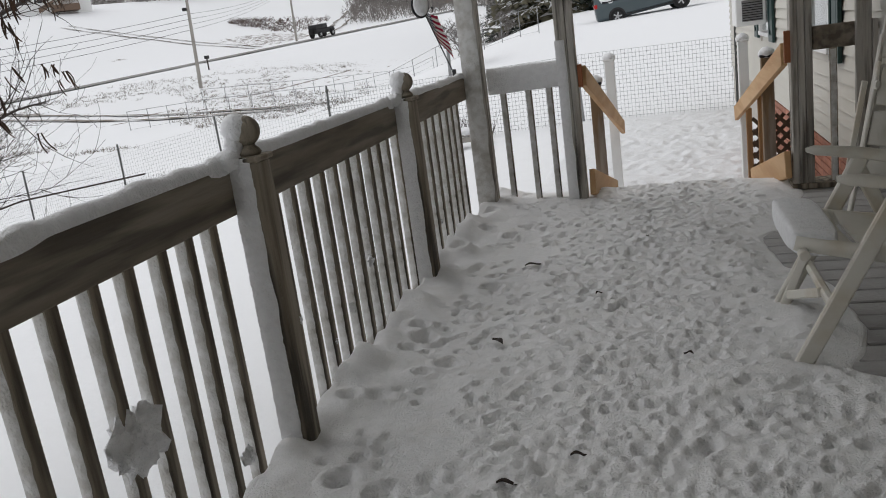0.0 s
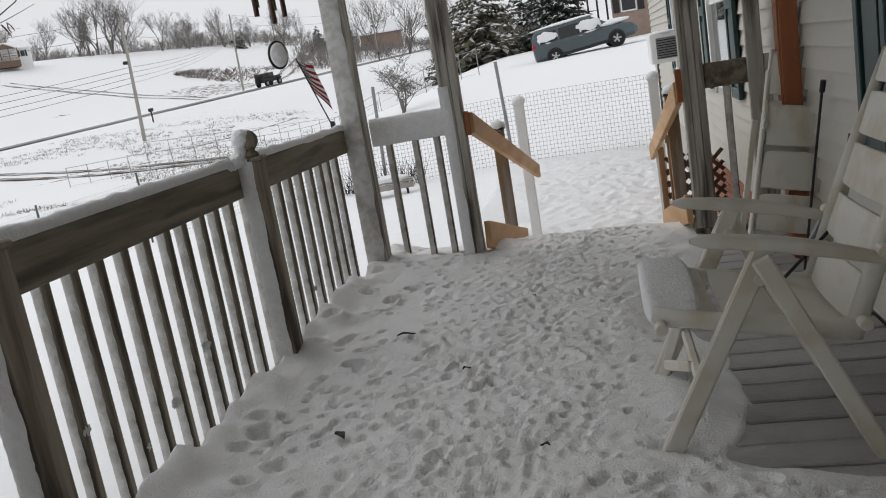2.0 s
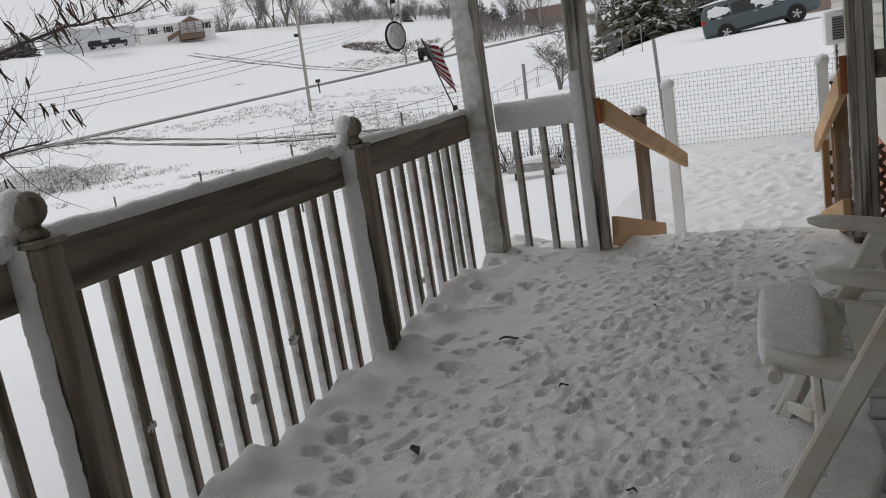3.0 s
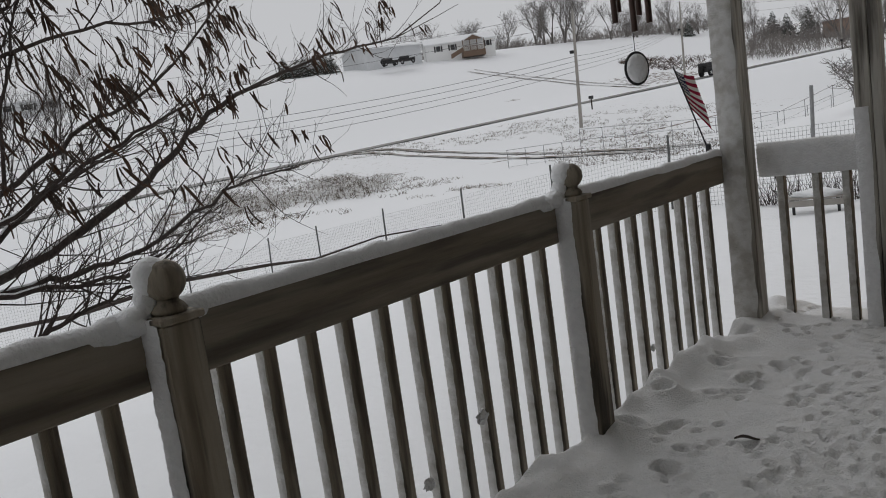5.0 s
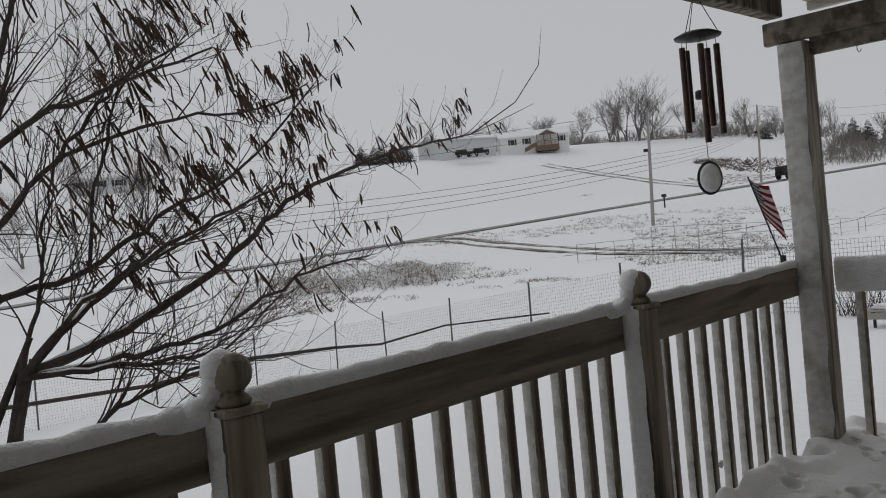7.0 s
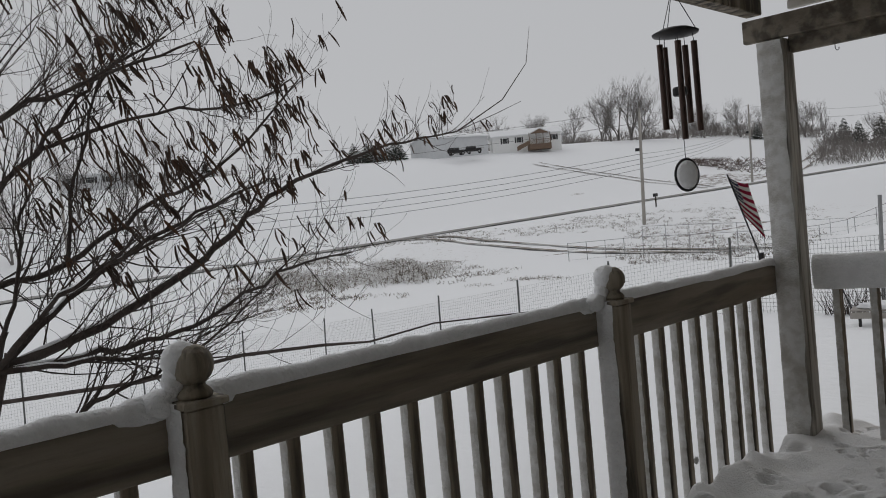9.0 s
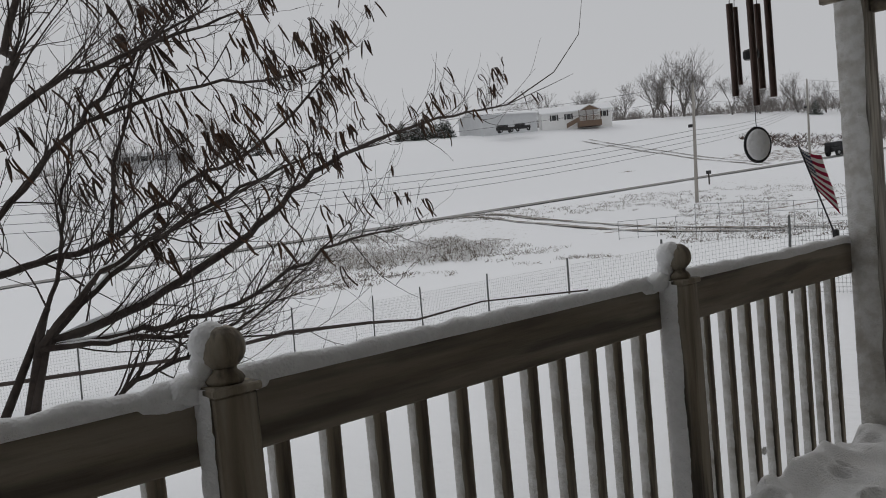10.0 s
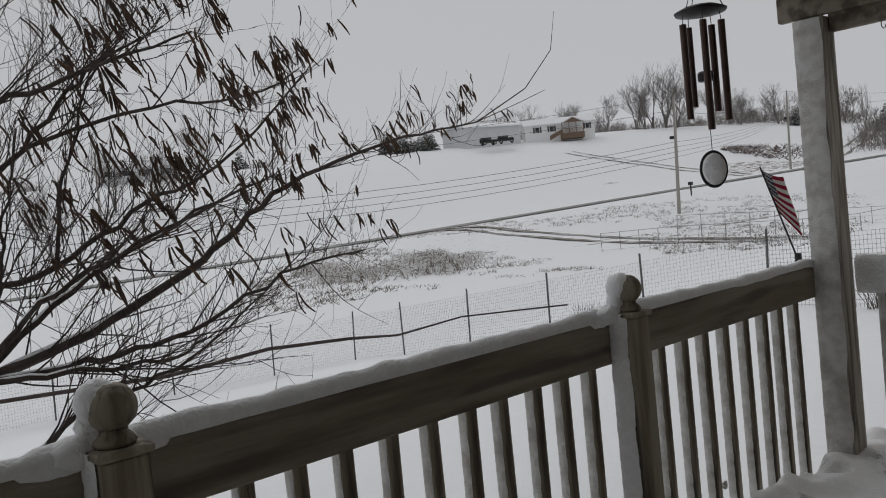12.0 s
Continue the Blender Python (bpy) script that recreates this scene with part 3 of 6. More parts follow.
part("wire", Form().tube([(0, 0, 0), (0, 0, -0.018), (0.008, 0, -0.03), (0.016, 0, -0.024), (0.017, 0, -0.016)], 0.002, 6), BLACK, hook)
f = Form().box((-0.04, -2.95, 2.302), (WALL_X, 6.2, 2.34), 0.004)
for i in range(17):
    y = -2.6 + i * 0.54
    f.box((-0.04, y, 2.258), (WALL_X, y + 0.038, 2.300), 0.003)
tagged(new("ceiling", f.mesh("ceiling", CEILING)), "painted underside of the porch roof with rafters", "ceiling", kind="structure")
f = Form().box((-0.08, -2.9, 2.344), (WALL_X - 0.02, 6.3, 2.40), 0.01)
tagged(new("roof", f.mesh("roof", SNOW)), "porch roof under a layer of snow", "roof", kind="structure")

# wall of the house: shiplap courses with window openings
OPENINGS = ((2.45, 3.60, 0.70, 1.95), (7.10, 8.20, 0.70, 1.95), (10.6, 11.6, 0.70, 1.95))
f = Form()
ys = [-3.0] + [v for o in OPENINGS for v in o[:2]] + [16.2]
for i in range(len(ys) - 1):
    if i % 2 == 0:
        f.box((WALL_X + 0.012, ys[i], 0.0), (WALL_X + 0.16, ys[i + 1], 2.9), 0.002)
    else:
        o = OPENINGS[i // 2]
        f.box((WALL_X + 0.012, ys[i], 0.0), (WALL_X + 0.16, ys[i + 1], o[2]), 0.002)
        f.box((WALL_X + 0.012, ys[i], o[3]), (WALL_X + 0.16, ys[i + 1], 2.9), 0.002)
wall = tagged(new("wall_east", f.mesh("wall_east", SIDING)), "house wall with cream vinyl siding", "wall", kind="structure")
course = {}


def siding_run(a, b, z):
    key = (round(a, 3), round(b, 3))
    if key not in course:
        g = Form()
        xs = ((WALL_X + 0.011, 0.0), (WALL_X - 0.012, 0.0), (WALL_X - 0.010, 0.006), (WALL_X + 0.009, 0.100), (WALL_X + 0.011, 0.100))
        v = [(x, y, zz) for y in (a, b) for x, zz in xs]
        q = [(i, i + 1, i + 6, i + 5) for i in range(4)] + [(4, 3, 2, 1, 0), (5, 6, 7, 8, 9)]
        course[key] = g.add(v, q).mesh("siding_board", SIDING)
    ob = part("siding_board", course[key], None, wall)
    ob.location = (0, 0, z)


for i in range(28):
    z = 0.012 + i * 0.1015
    cuts = [-3.0]
    for o in OPENINGS:
        if o[2] - 0.09 < z < o[3]:
            cuts += [o[0], o[1]]
    cuts.append(16.2)
    for j in range(0, len(cuts), 2):
        siding_run(cuts[j], cuts[j + 1], z)

for i, (a, b, lo, hi) in enumerate(OPENINGS):
    win = tagged(new("window_%d" % (i + 1)), "white double-hung window in the sided wall", "window", kind="structure")
    g = Form().box((WALL_X - 0.03, a, lo), (WALL_X + 0.1, a + 0.055, hi), 0.004).box((WALL_X - 0.03, b - 0.055, lo), (WALL_X + 0.1, b, hi), 0.004)
    g.box((WALL_X - 0.03, a + 0.055, hi - 0.055), (WALL_X + 0.1, b - 0.055, hi), 0.004)
    part("window_frame", g, WHITE, win)
    part("window_sill", Form().box((WALL_X - 0.045, a + 0.055, lo), (WALL_X + 0.1, b - 0.055, lo + 0.05), 0.005), WHITE, win)
    mid = (lo + hi) / 2 + 0.05
    part("sash_rail", Form().box((WALL_X - 0.005, a + 0.055, mid - 0.025), (WALL_X + 0.05, b - 0.055, mid + 0.025), 0.004), WHITE, win)
    for z0, z1, x in ((lo + 0.05, mid - 0.025, 0.0), (mid + 0.025, hi - 0.055, 0.02)):
        p = part("pane", Form().box((WALL_X + 0.01 + x, a + 0.055, z0), (WALL_X + 0.015 + x, b - 0.055, z1), 0.001), GLASS, win)
        p.visible_shadow = False


def shutter(y, wide=0.34, lo=0.66, hi=1.98):
    root = thing("shutter", "dark green louvred shutter fixed beside a window", "shutter", pose(WALL_X - 0.014, y, 0), "green shutters")
    g = Form().box((-0.03, 0, lo), (0, 0.05, hi), 0.004).box((-0.03, wide - 0.05, lo), (0, wide, hi), 0.004)
    for z in (lo, (lo + hi) / 2 - 0.04, hi - 0.08):
        g.box((-0.03, 0.05, z), (0, wide - 0.05, z + 0.08), 0.004)
    part("frame", g, GREEN, root)
    part("panel", Form().box((-0.014, 0.05, lo + 0.08), (-0.002, wide - 0.05, (lo + hi) / 2 - 0.04), 0.003), GREEN, root)
    part("panel", Form().box((-0.014, 0.05, (lo + hi) / 2 + 0.04), (-0.002, wide - 0.05, hi - 0.08), 0.003), GREEN, root)
    part("field", Form().box((-0.024, 0.09, lo + 0.13), (-0.014, wide - 0.09, (lo + hi) / 2 - 0.09), 0.006), GREEN, root)


for y in (3.65, 6.72, 8.25, 10.22, 11.64):
    shutter(y)

# room behind the windows, kept dark
f = Form().box((WALL_X + 0.17, -3.0, -0.5), (WALL_X + 6, -2.9, 2.9), 0.01).box((WALL_X + 6, -3.0, -0.5), (WALL_X + 6.1, 16.2, 2.9), 0.01)
f.box((WALL_X + 0.17, 16.1, -0.5), (WALL_X + 6, 16.2, 2.9), 0.01).box((WALL_X + 0.17, -2.9, 0.0), (WALL_X + 6, 16.1, 0.05), 0.01)
tagged(new("wall_inner", f.mesh("wall_inner", TAN_BRICK)), "plain walls and floor inside the house", "wall", kind="structure")
f = Form().box((WALL_X - 0.3, -3.2, 2.92), (WALL_X + 6.3, 16.5, 3.02), 0.01)
tagged(new("roof_eave", f.mesh("roof_eave", WHITE)), "white eave of the house under snow", "roof", kind="structure")

# unseen wall added at the open porch end to cut light from behind
f = Form().box((-0.04, -2.92, -0.25), (WALL_X, -2.82, 2.30), 0.004)
tagged(new("wall_south", f.mesh("wall_south", SIDING)), "unseen sided wall added at the porch end to block light from behind", "wall", kind="structure")

# brick foundation beyond the porch
f = Form().box((WALL_X + 0.02, -3, -1.2), (WALL_X + 0.16, 16.2, 0.0), 0.004)
found = tagged(new("wall_foundation", f.mesh("wall_foundation", MORTAR)), "low red brick foundation wall under the siding", "wall", kind="structure")
brick = Form().box((-0.012, 0, 0), (0.02, 0.195, 0.058), 0.004).mesh("brick", BRICK)
for r in range(10):
    for c in range(22):
        y = 6.2 + c * 0.207 + (0.1 if r % 2 else 0)
        ob = part("brick", brick, None, found)
        ob.location = (WALL_X + 0.012, y, -0.07 - r * 0.068)

# window air conditioner at the far end
ac = thing("air_conditioner", "boxy white window air conditioner with grille", "air conditioner", pose(2.13, 10.90, 0.85))
part("casing", Form().box((0, 0, 0), (0.34, 0.5, 0.34), 0.012), WHITE, ac)
part("grille", Form().box((0.07, -0.006, 0.05), (0.30, 0.0, 0.29), 0.002), STEEL, ac)
for i in range(8):
    part("louvre", Form().box((0.075, -0.014, 0.06 + i * 0.028), (0.295, -0.007, 0.07 + i * 0.028), 0.002), BLACK, ac)
part("snow_top", Form().blob((0.17, 0.25, 0.345), (0.18, 0.26, 0.03), 0.2, 14, 2), SNOW, ac, "snow on top", True)

# deck boards
# rims, then an unseen sheet added below to block light through the board gaps
f = Form().box((-0.04, -2.5, -0.22), (0.0, DECK_END, -0.03), 0.004).box((-0.04, DECK_END, -0.22), (WALL_X, DECK_END + 0.038, -0.03), 0.004).box((0.0, -2.4, -0.26), (WALL_X, DECK_END - 0.002, -0.235), 0.003)
for i in range(7):
    f.box((0.02 + i * 0.4, -2.4, -0.2), (0.058 + i * 0.4, DECK_END, -0.031), 0.003)
floor = tagged(new("floor", f.mesh("floor", WOOD)), "wooden porch deck with wide boards, wet and dusted with snow", "floor", kind="structure")
plank = Form().box((-0.04, 0, -0.03), (WALL_X - 0.02, 0.131, 0.0), 0.005).mesh("deck_board", BOARD)
for i in range(59):
    ob = part("deck_board", plank, None, floor)
    ob.location = (rng.uniform(-0.004, 0.004), -2.42 + i * 0.1435, rng.uniform(-0.002, 0.002))

# trodden snow over the deck
sx = np.concatenate([np.arange(0.0, 2.455, 0.0115), [2.455]])
sy = np.concatenate([np.arange(-2.4, 0.9, 0.06), np.arange(0.9, 6.13, 0.0115)])
SX, SY = np.meshgrid(sx, sy)


def field(f, seed, octaves=1):
    return np.array([[wave(x, y, f, seed) for x in sx] for y in sy])


big, mid_, fine = field(1.7, 1), field(7.0, 2), field(26.0, 3)
depth = 0.045 + 0.012 * big + 0.008 * mid_
drift = np.exp(-(SX / (0.17 + 0.09 * big)) ** 2)
depth += drift * (0.06 + 0.06 * mid_ + 0.04 * big)
corner = np.exp(-(((SX - 0.35) / 0.4) ** 2 + ((SY - 5.6) / 0.35) ** 2))
depth += 0.03 * corner
rs = np.random.RandomState(11)


def dent(px, py, r, deep, rim=0.25, stretch=1.0, turn=0.0):
    i0, i1 = np.searchsorted(sx, [px - 2.2 * r * stretch, px + 2.2 * r * stretch])
    j0, j1 = np.searchsorted(sy, [py - 2.2 * r * stretch, py + 2.2 * r * stretch])
    if i1 <= i0 or j1 <= j0:
        return
    dx, dy = SX[j0:j1, i0:i1] - px, SY[j0:j1, i0:i1] - py
    u, v = (dx * math.cos(turn) + dy * math.sin(turn)) / stretch, -dx * math.sin(turn) + dy * math.cos(turn)
    q = np.sqrt(u * u + v * v) / r * (1 + 0.35 * mid_[j0:j1, i0:i1])
    deep *= 0.95
    depth[j0:j1, i0:i1] += -deep * (1 - step(0.55, 1.05, q)) + rim * deep * np.exp(-((q - 1.25) / 0.3) ** 2)


# paw prints: dense on the trodden way, sparse beside the rail
for _ in range(4200):
    px, py = rs.uniform(0.5, 2.4), rs.uniform(0.9, 6.1)
    keep = math.exp(-((px - 1.2 - 0.12 * math.sin(py * 1.3)) / 0.42) ** 2) + (0.7 if py < 2.8 else 0)
    if rs.rand() < keep:
        dent(px, py, rs.uniform(0.011, 0.028), rs.uniform(0.006, 0.018), 0.35, rs.uniform(1, 1.7), rs.uniform(0, 3.1))
for _ in range(150):
    px, py = rs.uniform(0.2, 1.0), rs.uniform(0.9, 6.0)
    turn = rs.uniform(0.9, 2.2)
    for k in range(rs.randint(1, 4)):
        qx, qy = px + k * 0.07 * math.cos(turn) + rs.uniform(-0.02, 0.02), py + k * 0.09 * math.sin(turn)
        dent(qx, qy, rs.uniform(0.018, 0.03), rs.uniform(0.012, 0.024), 0.2, rs.uniform(1.0, 1.5), turn)
for _ in range(26):
    dent(rs.uniform(0.1, 0.42), rs.uniform(1.0, 5.4), rs.uniform(0.03, 0.05), rs.uniform(0.02, 0.04), 0.35, 1.2, rs.uniform(0, 3))
way = np.exp(-((SX - 1.15) / 0.5) ** 2)
depth += way * (0.008 * fine + 0.006 * mid_) + 0.003 * fine
# it thins out towards the chairs and the wall
edge = 2.12 + 0.3 * big - 0.53 * step(2.78, 2.98, SY - 0.05 * mid_) + 0.30 * step(4.6, 5.3, SY) + 0.05 * mid_ + 0.07 * big
thin = step(-0.22, 0.30, SX - edge)
depth = depth * (1 - thin) ** 1.5 - 0.05 * step(0.7, 1.0, thin)
depth = np.where(SX < 0.012, depth * 0.2, depth)
lip = step(5.98, 6.12, SY)
depth = depth * (1 - 0.5 * lip)
me = bpy.data.meshes.new("deck_snow")
nyy, nxx = SX.shape
ii = (np.arange(nyy - 1)[:, None] * nxx + np.arange(nxx - 1)).ravel()
me.from_pydata(np.stack([SX, SY, depth], -1).reshape(-1, 3).tolist(), [], np.stack([ii, ii + 1, ii + nxx + 1, ii + nxx], -1).tolist())
me.materials.append(DECK_SNOW)
me.polygons.foreach_set("use_smooth", [True] * len(me.polygons))
tagged(new("deck_snow", me), "trodden snow full of paw prints covering the deck", "snow", kind="stuff")

# clots of wind-packed snow caught between the balusters
for y, z, r in ((1.77, 0.40, 0.085), (2.22, 0.10, 0.03), (3.2, 0.22, 0.02), (3.488, 0.33, 0.024), (2.714, 0.347, 0.02), (4.7, 0.2, 0.015), (2.98, 0.16, 0.016)):
    f = Form().blob((-0.045, y, z), (r * 0.45, r, r * 0.9), 0.7, 22, int(y * 10), 2.6)
    thing("snow_clot", "lump of snow caught between balusters", "snow", group="snow clots on the railing", form=f, mat=SNOW, smooth=True)

# trampled snow on the ground beyond the steps
ux, uy = np.arange(-0.4, WALL_X - 0.05, 0.035), np.arange(6.5, 15.2, 0.035)
UX, UY = np.meshgrid(ux, uy)
rise = np.array([[0.03 + 0.03 * wave(x, y, 2.2, 3) + 0.01 * wave(x, y, 6, 4) + 0.007 * wave(x, y, 15, 5) for x in ux] for y in uy])
for _ in range(900):
    px, py, r = rs.uniform(0.2, 2.35), rs.uniform(6.8, 15.0), rs.uniform(0.05, 0.11)
    if px < 0.6 and rs.rand() < 0.6:
        continue
    q = np.hypot(UX - px, (UY - py) * rs.uniform(0.6, 1.1)) / r
    rise += -0.013 * (1 - step(0.5, 1.0, q)) + 0.005 * np.exp(-((q - 1.3) / 0.3) ** 2)
rim_ = step(0, 0.3, UX + 0.4) * step(0, 0.3, UY - 6.5) * step(0, 0.4, 15.17 - UY)
rise = rise * rim_ - 0.09 * (1 - rim_)
me = bpy.data.meshes.new("yard_snow")
nyy, nxx = UX.shape
ii = (np.arange(nyy - 1)[:, None] * nxx + np.arange(nxx - 1)).ravel()
me.from_pydata(np.stack([UX, UY, land(UX, UY) + rise], -1).reshape(-1, 3).tolist(), [], np.stack([ii, ii + 1, ii + nxx + 1, ii + nxx], -1).tolist())
me.materials.append(SNOW)
me.polygons.foreach_set("use_smooth", [True] * len(me.polygons))
tagged(new("yard_snow", me), "trampled snow on the ground beyond the steps", "snow", kind="stuff")

# ---- steps and their rails ----
stairs = thing("steps", "snow-covered wooden steps down from the porch", "steps", pose(0, 0, 0))
for i in range(3):
    z = -0.14 - i * 0.15
    part("tread", Form().box((0.72, DECK_END + 0.04 + i * 0.32, z - 0.04), (1.95, DECK_END + 0.37 + i * 0.32, z), 0.006), FRESH, stairs)


def tread_snow(u, v):
    y = DECK_END + 0.03 + 1.15 * v
    x = 0.76 + 1.20 * u
    z = -0.05 - 0.50 * v + 0.03 * wave(x, y, 4, 2) + 0.02 * wave(x, y, 11, 3)
    return (x, y, z)


thing("step_snow", "deep trampled snow on the steps", "snow", kind="stuff", form=Form().sheet(tread_snow, 40, 40), mat=SNOW, smooth=True)

hand_l = thing("handrail", "new lumber handrail sloping down beside the steps", "handrail", pose(0, 0, 0), "step handrails")
part("rail_board", Form().beam((0.745, 5.70, 0.86), (0.828, 8.85, 0.083), 0.038, 0.13, 0.004), FRESH, hand_l)
part("end_block", Form().box((0.712, 5.672, 0.79), (0.742, 5.697, 0.935), 0.003), CEDAR, hand_l)
hand_r = thing("handrail", "new lumber handrail sloping down beside the lattice", "handrail", pose(0, 0, 0), "step handrails")
part("rail_board", Form().beam((1.966, 5.83, 0.835), (1.925, 8.9, 0.10), 0.038, 0.14, 0.004), FRESH, hand_r)
part("end_block", Form().box((1.95, 5.69, 0.79), (1.986, 5.715, 0.98), 0.003), CEDAR, hand_r)
for x, name in ((0.745, "a"), (1.955, "b")):
    kick = thing("stringer", "short new lumber stringer board at the top of the steps", "board", pose(0, 0, 0), "stringers")
    part("board", Form().beam((x, 5.70, 0.165), (x + (0.06 if x < 1 else -0.06), 7.2, -0.22), 0.038, 0.17, 0.004), FRESH, kick)


def sleeve_post(x, y, top, base, mat, label):
    root = thing("step_post", label, "post", pose(x, y, 0), "posts at the steps")
    part("shaft", Form().box((-0.045, -0.045, base), (0.045, 0.045, top), 0.004), mat, root)
    g = Form().box((-0.056, -0.056, top), (0.056, 0.056, top + 0.02), 0.004)
    part("cap", g, BLACK if mat is not WHITE else WHITE, root, "flat post cap")
    part("snow_top", Form().blob((0, 0, top + 0.028), (0.062, 0.062, 0.05), 0.14, 16, int(x * 9)), SNOW, root, "dome of snow", True)


sleeve_post(0.705, 7.2, 0.672, -0.85, OLD_POST, "brown wooden step post with cap and snow dome")
sleeve_post(0.755, 8.6, 0.77, -0.85, WHITE, "white sleeve step post with snow on its cap")
sleeve_post(1.998, 8.8, 0.79, -0.85, WHITE, "white sleeve step post with snow on its cap")
sleeve_post(2.03, 7.25, 0.73, -0.85, OLD_POST, "brown wooden step post with cap and snow dome")
brace = thing("rail_upright", "upright of new lumber holding the handrail", "post", pose(0, 0, 0))
part("board", Form().box((1.985, 7.56, -0.8), (2.085, 7.60, 0.40), 0.004), FRESH_UP, brace)
lat = thing("lattice_panel", "dark wooden lattice panel beside the steps", "lattice", pose(0, 0, 0))
LX0, LX1, LZ0, LZ1 = 1.99, 2.47, -0.8, 0.16
part("frame", Form().box((LX0 - 0.05, 8.09, LZ0), (LX0, 8.13, LZ1 + 0.08), 0.004), FRESH_UP, lat)
for i in range(16):
    for s in (1, -1):
        x0 = LX0 - 0.9 + i * 0.105 if s > 0 else LX0 + i * 0.105
        lo_t = max(0.0, (LX0 - x0) * s / (LZ1 - LZ0)) if s > 0 else max(0.0, (x0 - LX1) / (LZ1 - LZ0))
        hi_t = min(1.0, (LX1 - x0) / (LZ1 - LZ0)) if s > 0 else min(1.0, (x0 - LX0) / (LZ1 - LZ0))
        if hi_t - lo_t < 0.08:
            continue
        a0 = (x0 + s * lo_t * (LZ1 - LZ0), 8.10 + 0.006 * s, LZ0 + lo_t * (LZ1 - LZ0))
        a1 = (x0 + s * hi_t * (LZ1 - LZ0), 8.10 + 0.006 * s, LZ0 + hi_t * (LZ1 - LZ0))
        part("slat", Form().beam(a0, a1, 0.034, 0.008, 0.001, up=(0, 1, 0)), LATTICE, lat)
base_plate = thing("sill_board", "grey board at the foot of the house post", "board", pose(0, 0, 0))
part("board", Form().box((1.98, 5.69, 0.002), (2.46, 5.90, 0.035), 0.004), WOOD, base_plate)

# ---- wire fence round the yard ----
FENCE = [(2.46, 15.1), (-0.14, 15.3), (-2.51, 15.3), (-5.02, 15.44), (-7.2, 14.96), (-9.62, 15.09), (-12.24, 15.28), (-14.82, 15.4), (-17.1, 15.5), (-17.6, 13.2), (-18.0, 10.6), (-18.3, 7.9), (-18.6, 5.3), (-18.9, 2.7), (-19.1, 0.1)]
fence = thing("wire_fence", "welded wire yard fence on steel posts", "fence", pose(0, 0, 0))
HIGH, WIRE = 1.31, 1.22


def lie(x, y):
    return float(land(x, y))


tee = Form().box((-0.02, -0.004, -0.4), (0.02, 0.004, HIGH + 0.04), 0.001).box((-0.004, 0.004, -0.4), (0.004, 0.03, HIGH + 0.04), 0.001).mesh("fence_post", POST_STEEL)
silver = Form().tube([(0, 0, -0.4), (0, 0, HIGH + 0.5)], 0.03, 8).mesh("fence_post", GALV)
for i, (x, y) in enumerate(FENCE):
    p = part("fence_post", silver if i in (1, 2) else tee, None, fence)
    p.matrix_basis = pose(x, y, lie(x, y), rng.uniform(-2, 2), rng.uniform(-2.5, 2.5), rng.uniform(0, 30))
for i in range(len(FENCE) - 1):
    (x0, y0), (x1, y1) = FENCE[i], FENCE[i + 1]
    run = math.hypot(x1 - x0, y1 - y0)
    g = Form()
    w = 0.0030 if i < 3 else 0.0019
    n = int(run / 0.062)
    for j in range(n + 1):
        u = j / n
        x, y = x0 + (x1 - x0) * u, y0 + (y1 - y0) * u
        z = lie(x, y) - 0.03
        g.tube([(x, y, z), (x, y, z + WIRE)], w, 3, False)
    rows_ = 18
    for r in range(rows_):
        h = WIRE * r / (rows_ - 1) - 0.03
        pts = []
        for u in (0, 0.33, 0.67, 1):
            x, y = x0 + (x1 - x0) * u, y0 + (y1 - y0) * u
            pts.append((x, y, lie(x, y) + h))
        g.tube(pts, w, 3, False)
    part("mesh_panel", g, GALV, fence)
# a bare limb lying along the fence line
g = Form()
pts = [(-9.0, 15.0), (-12.3, 15.2), (-14.9, 15.35), (-17.0, 15.4), (-17.5, 13.1), (-17.9, 10.5), (-18.2, 7.9), (-18.5, 5.3), (-18.8, 2.7)]
g.tube([(x, y - 0.05, lie(x, y) + 0.62 + 0.12 * math.sin(i * 2.1)) for i, (x, y) in enumerate(pts)], [0.018, 0.02, 0.03, 0.045, 0.05, 0.05, 0.05, 0.045, 0.04], 6)
thing("vine_pole", "dark weathered pole tied along the wire fence", "pole", form=g, mat=BARK)

# ---- chairs ----


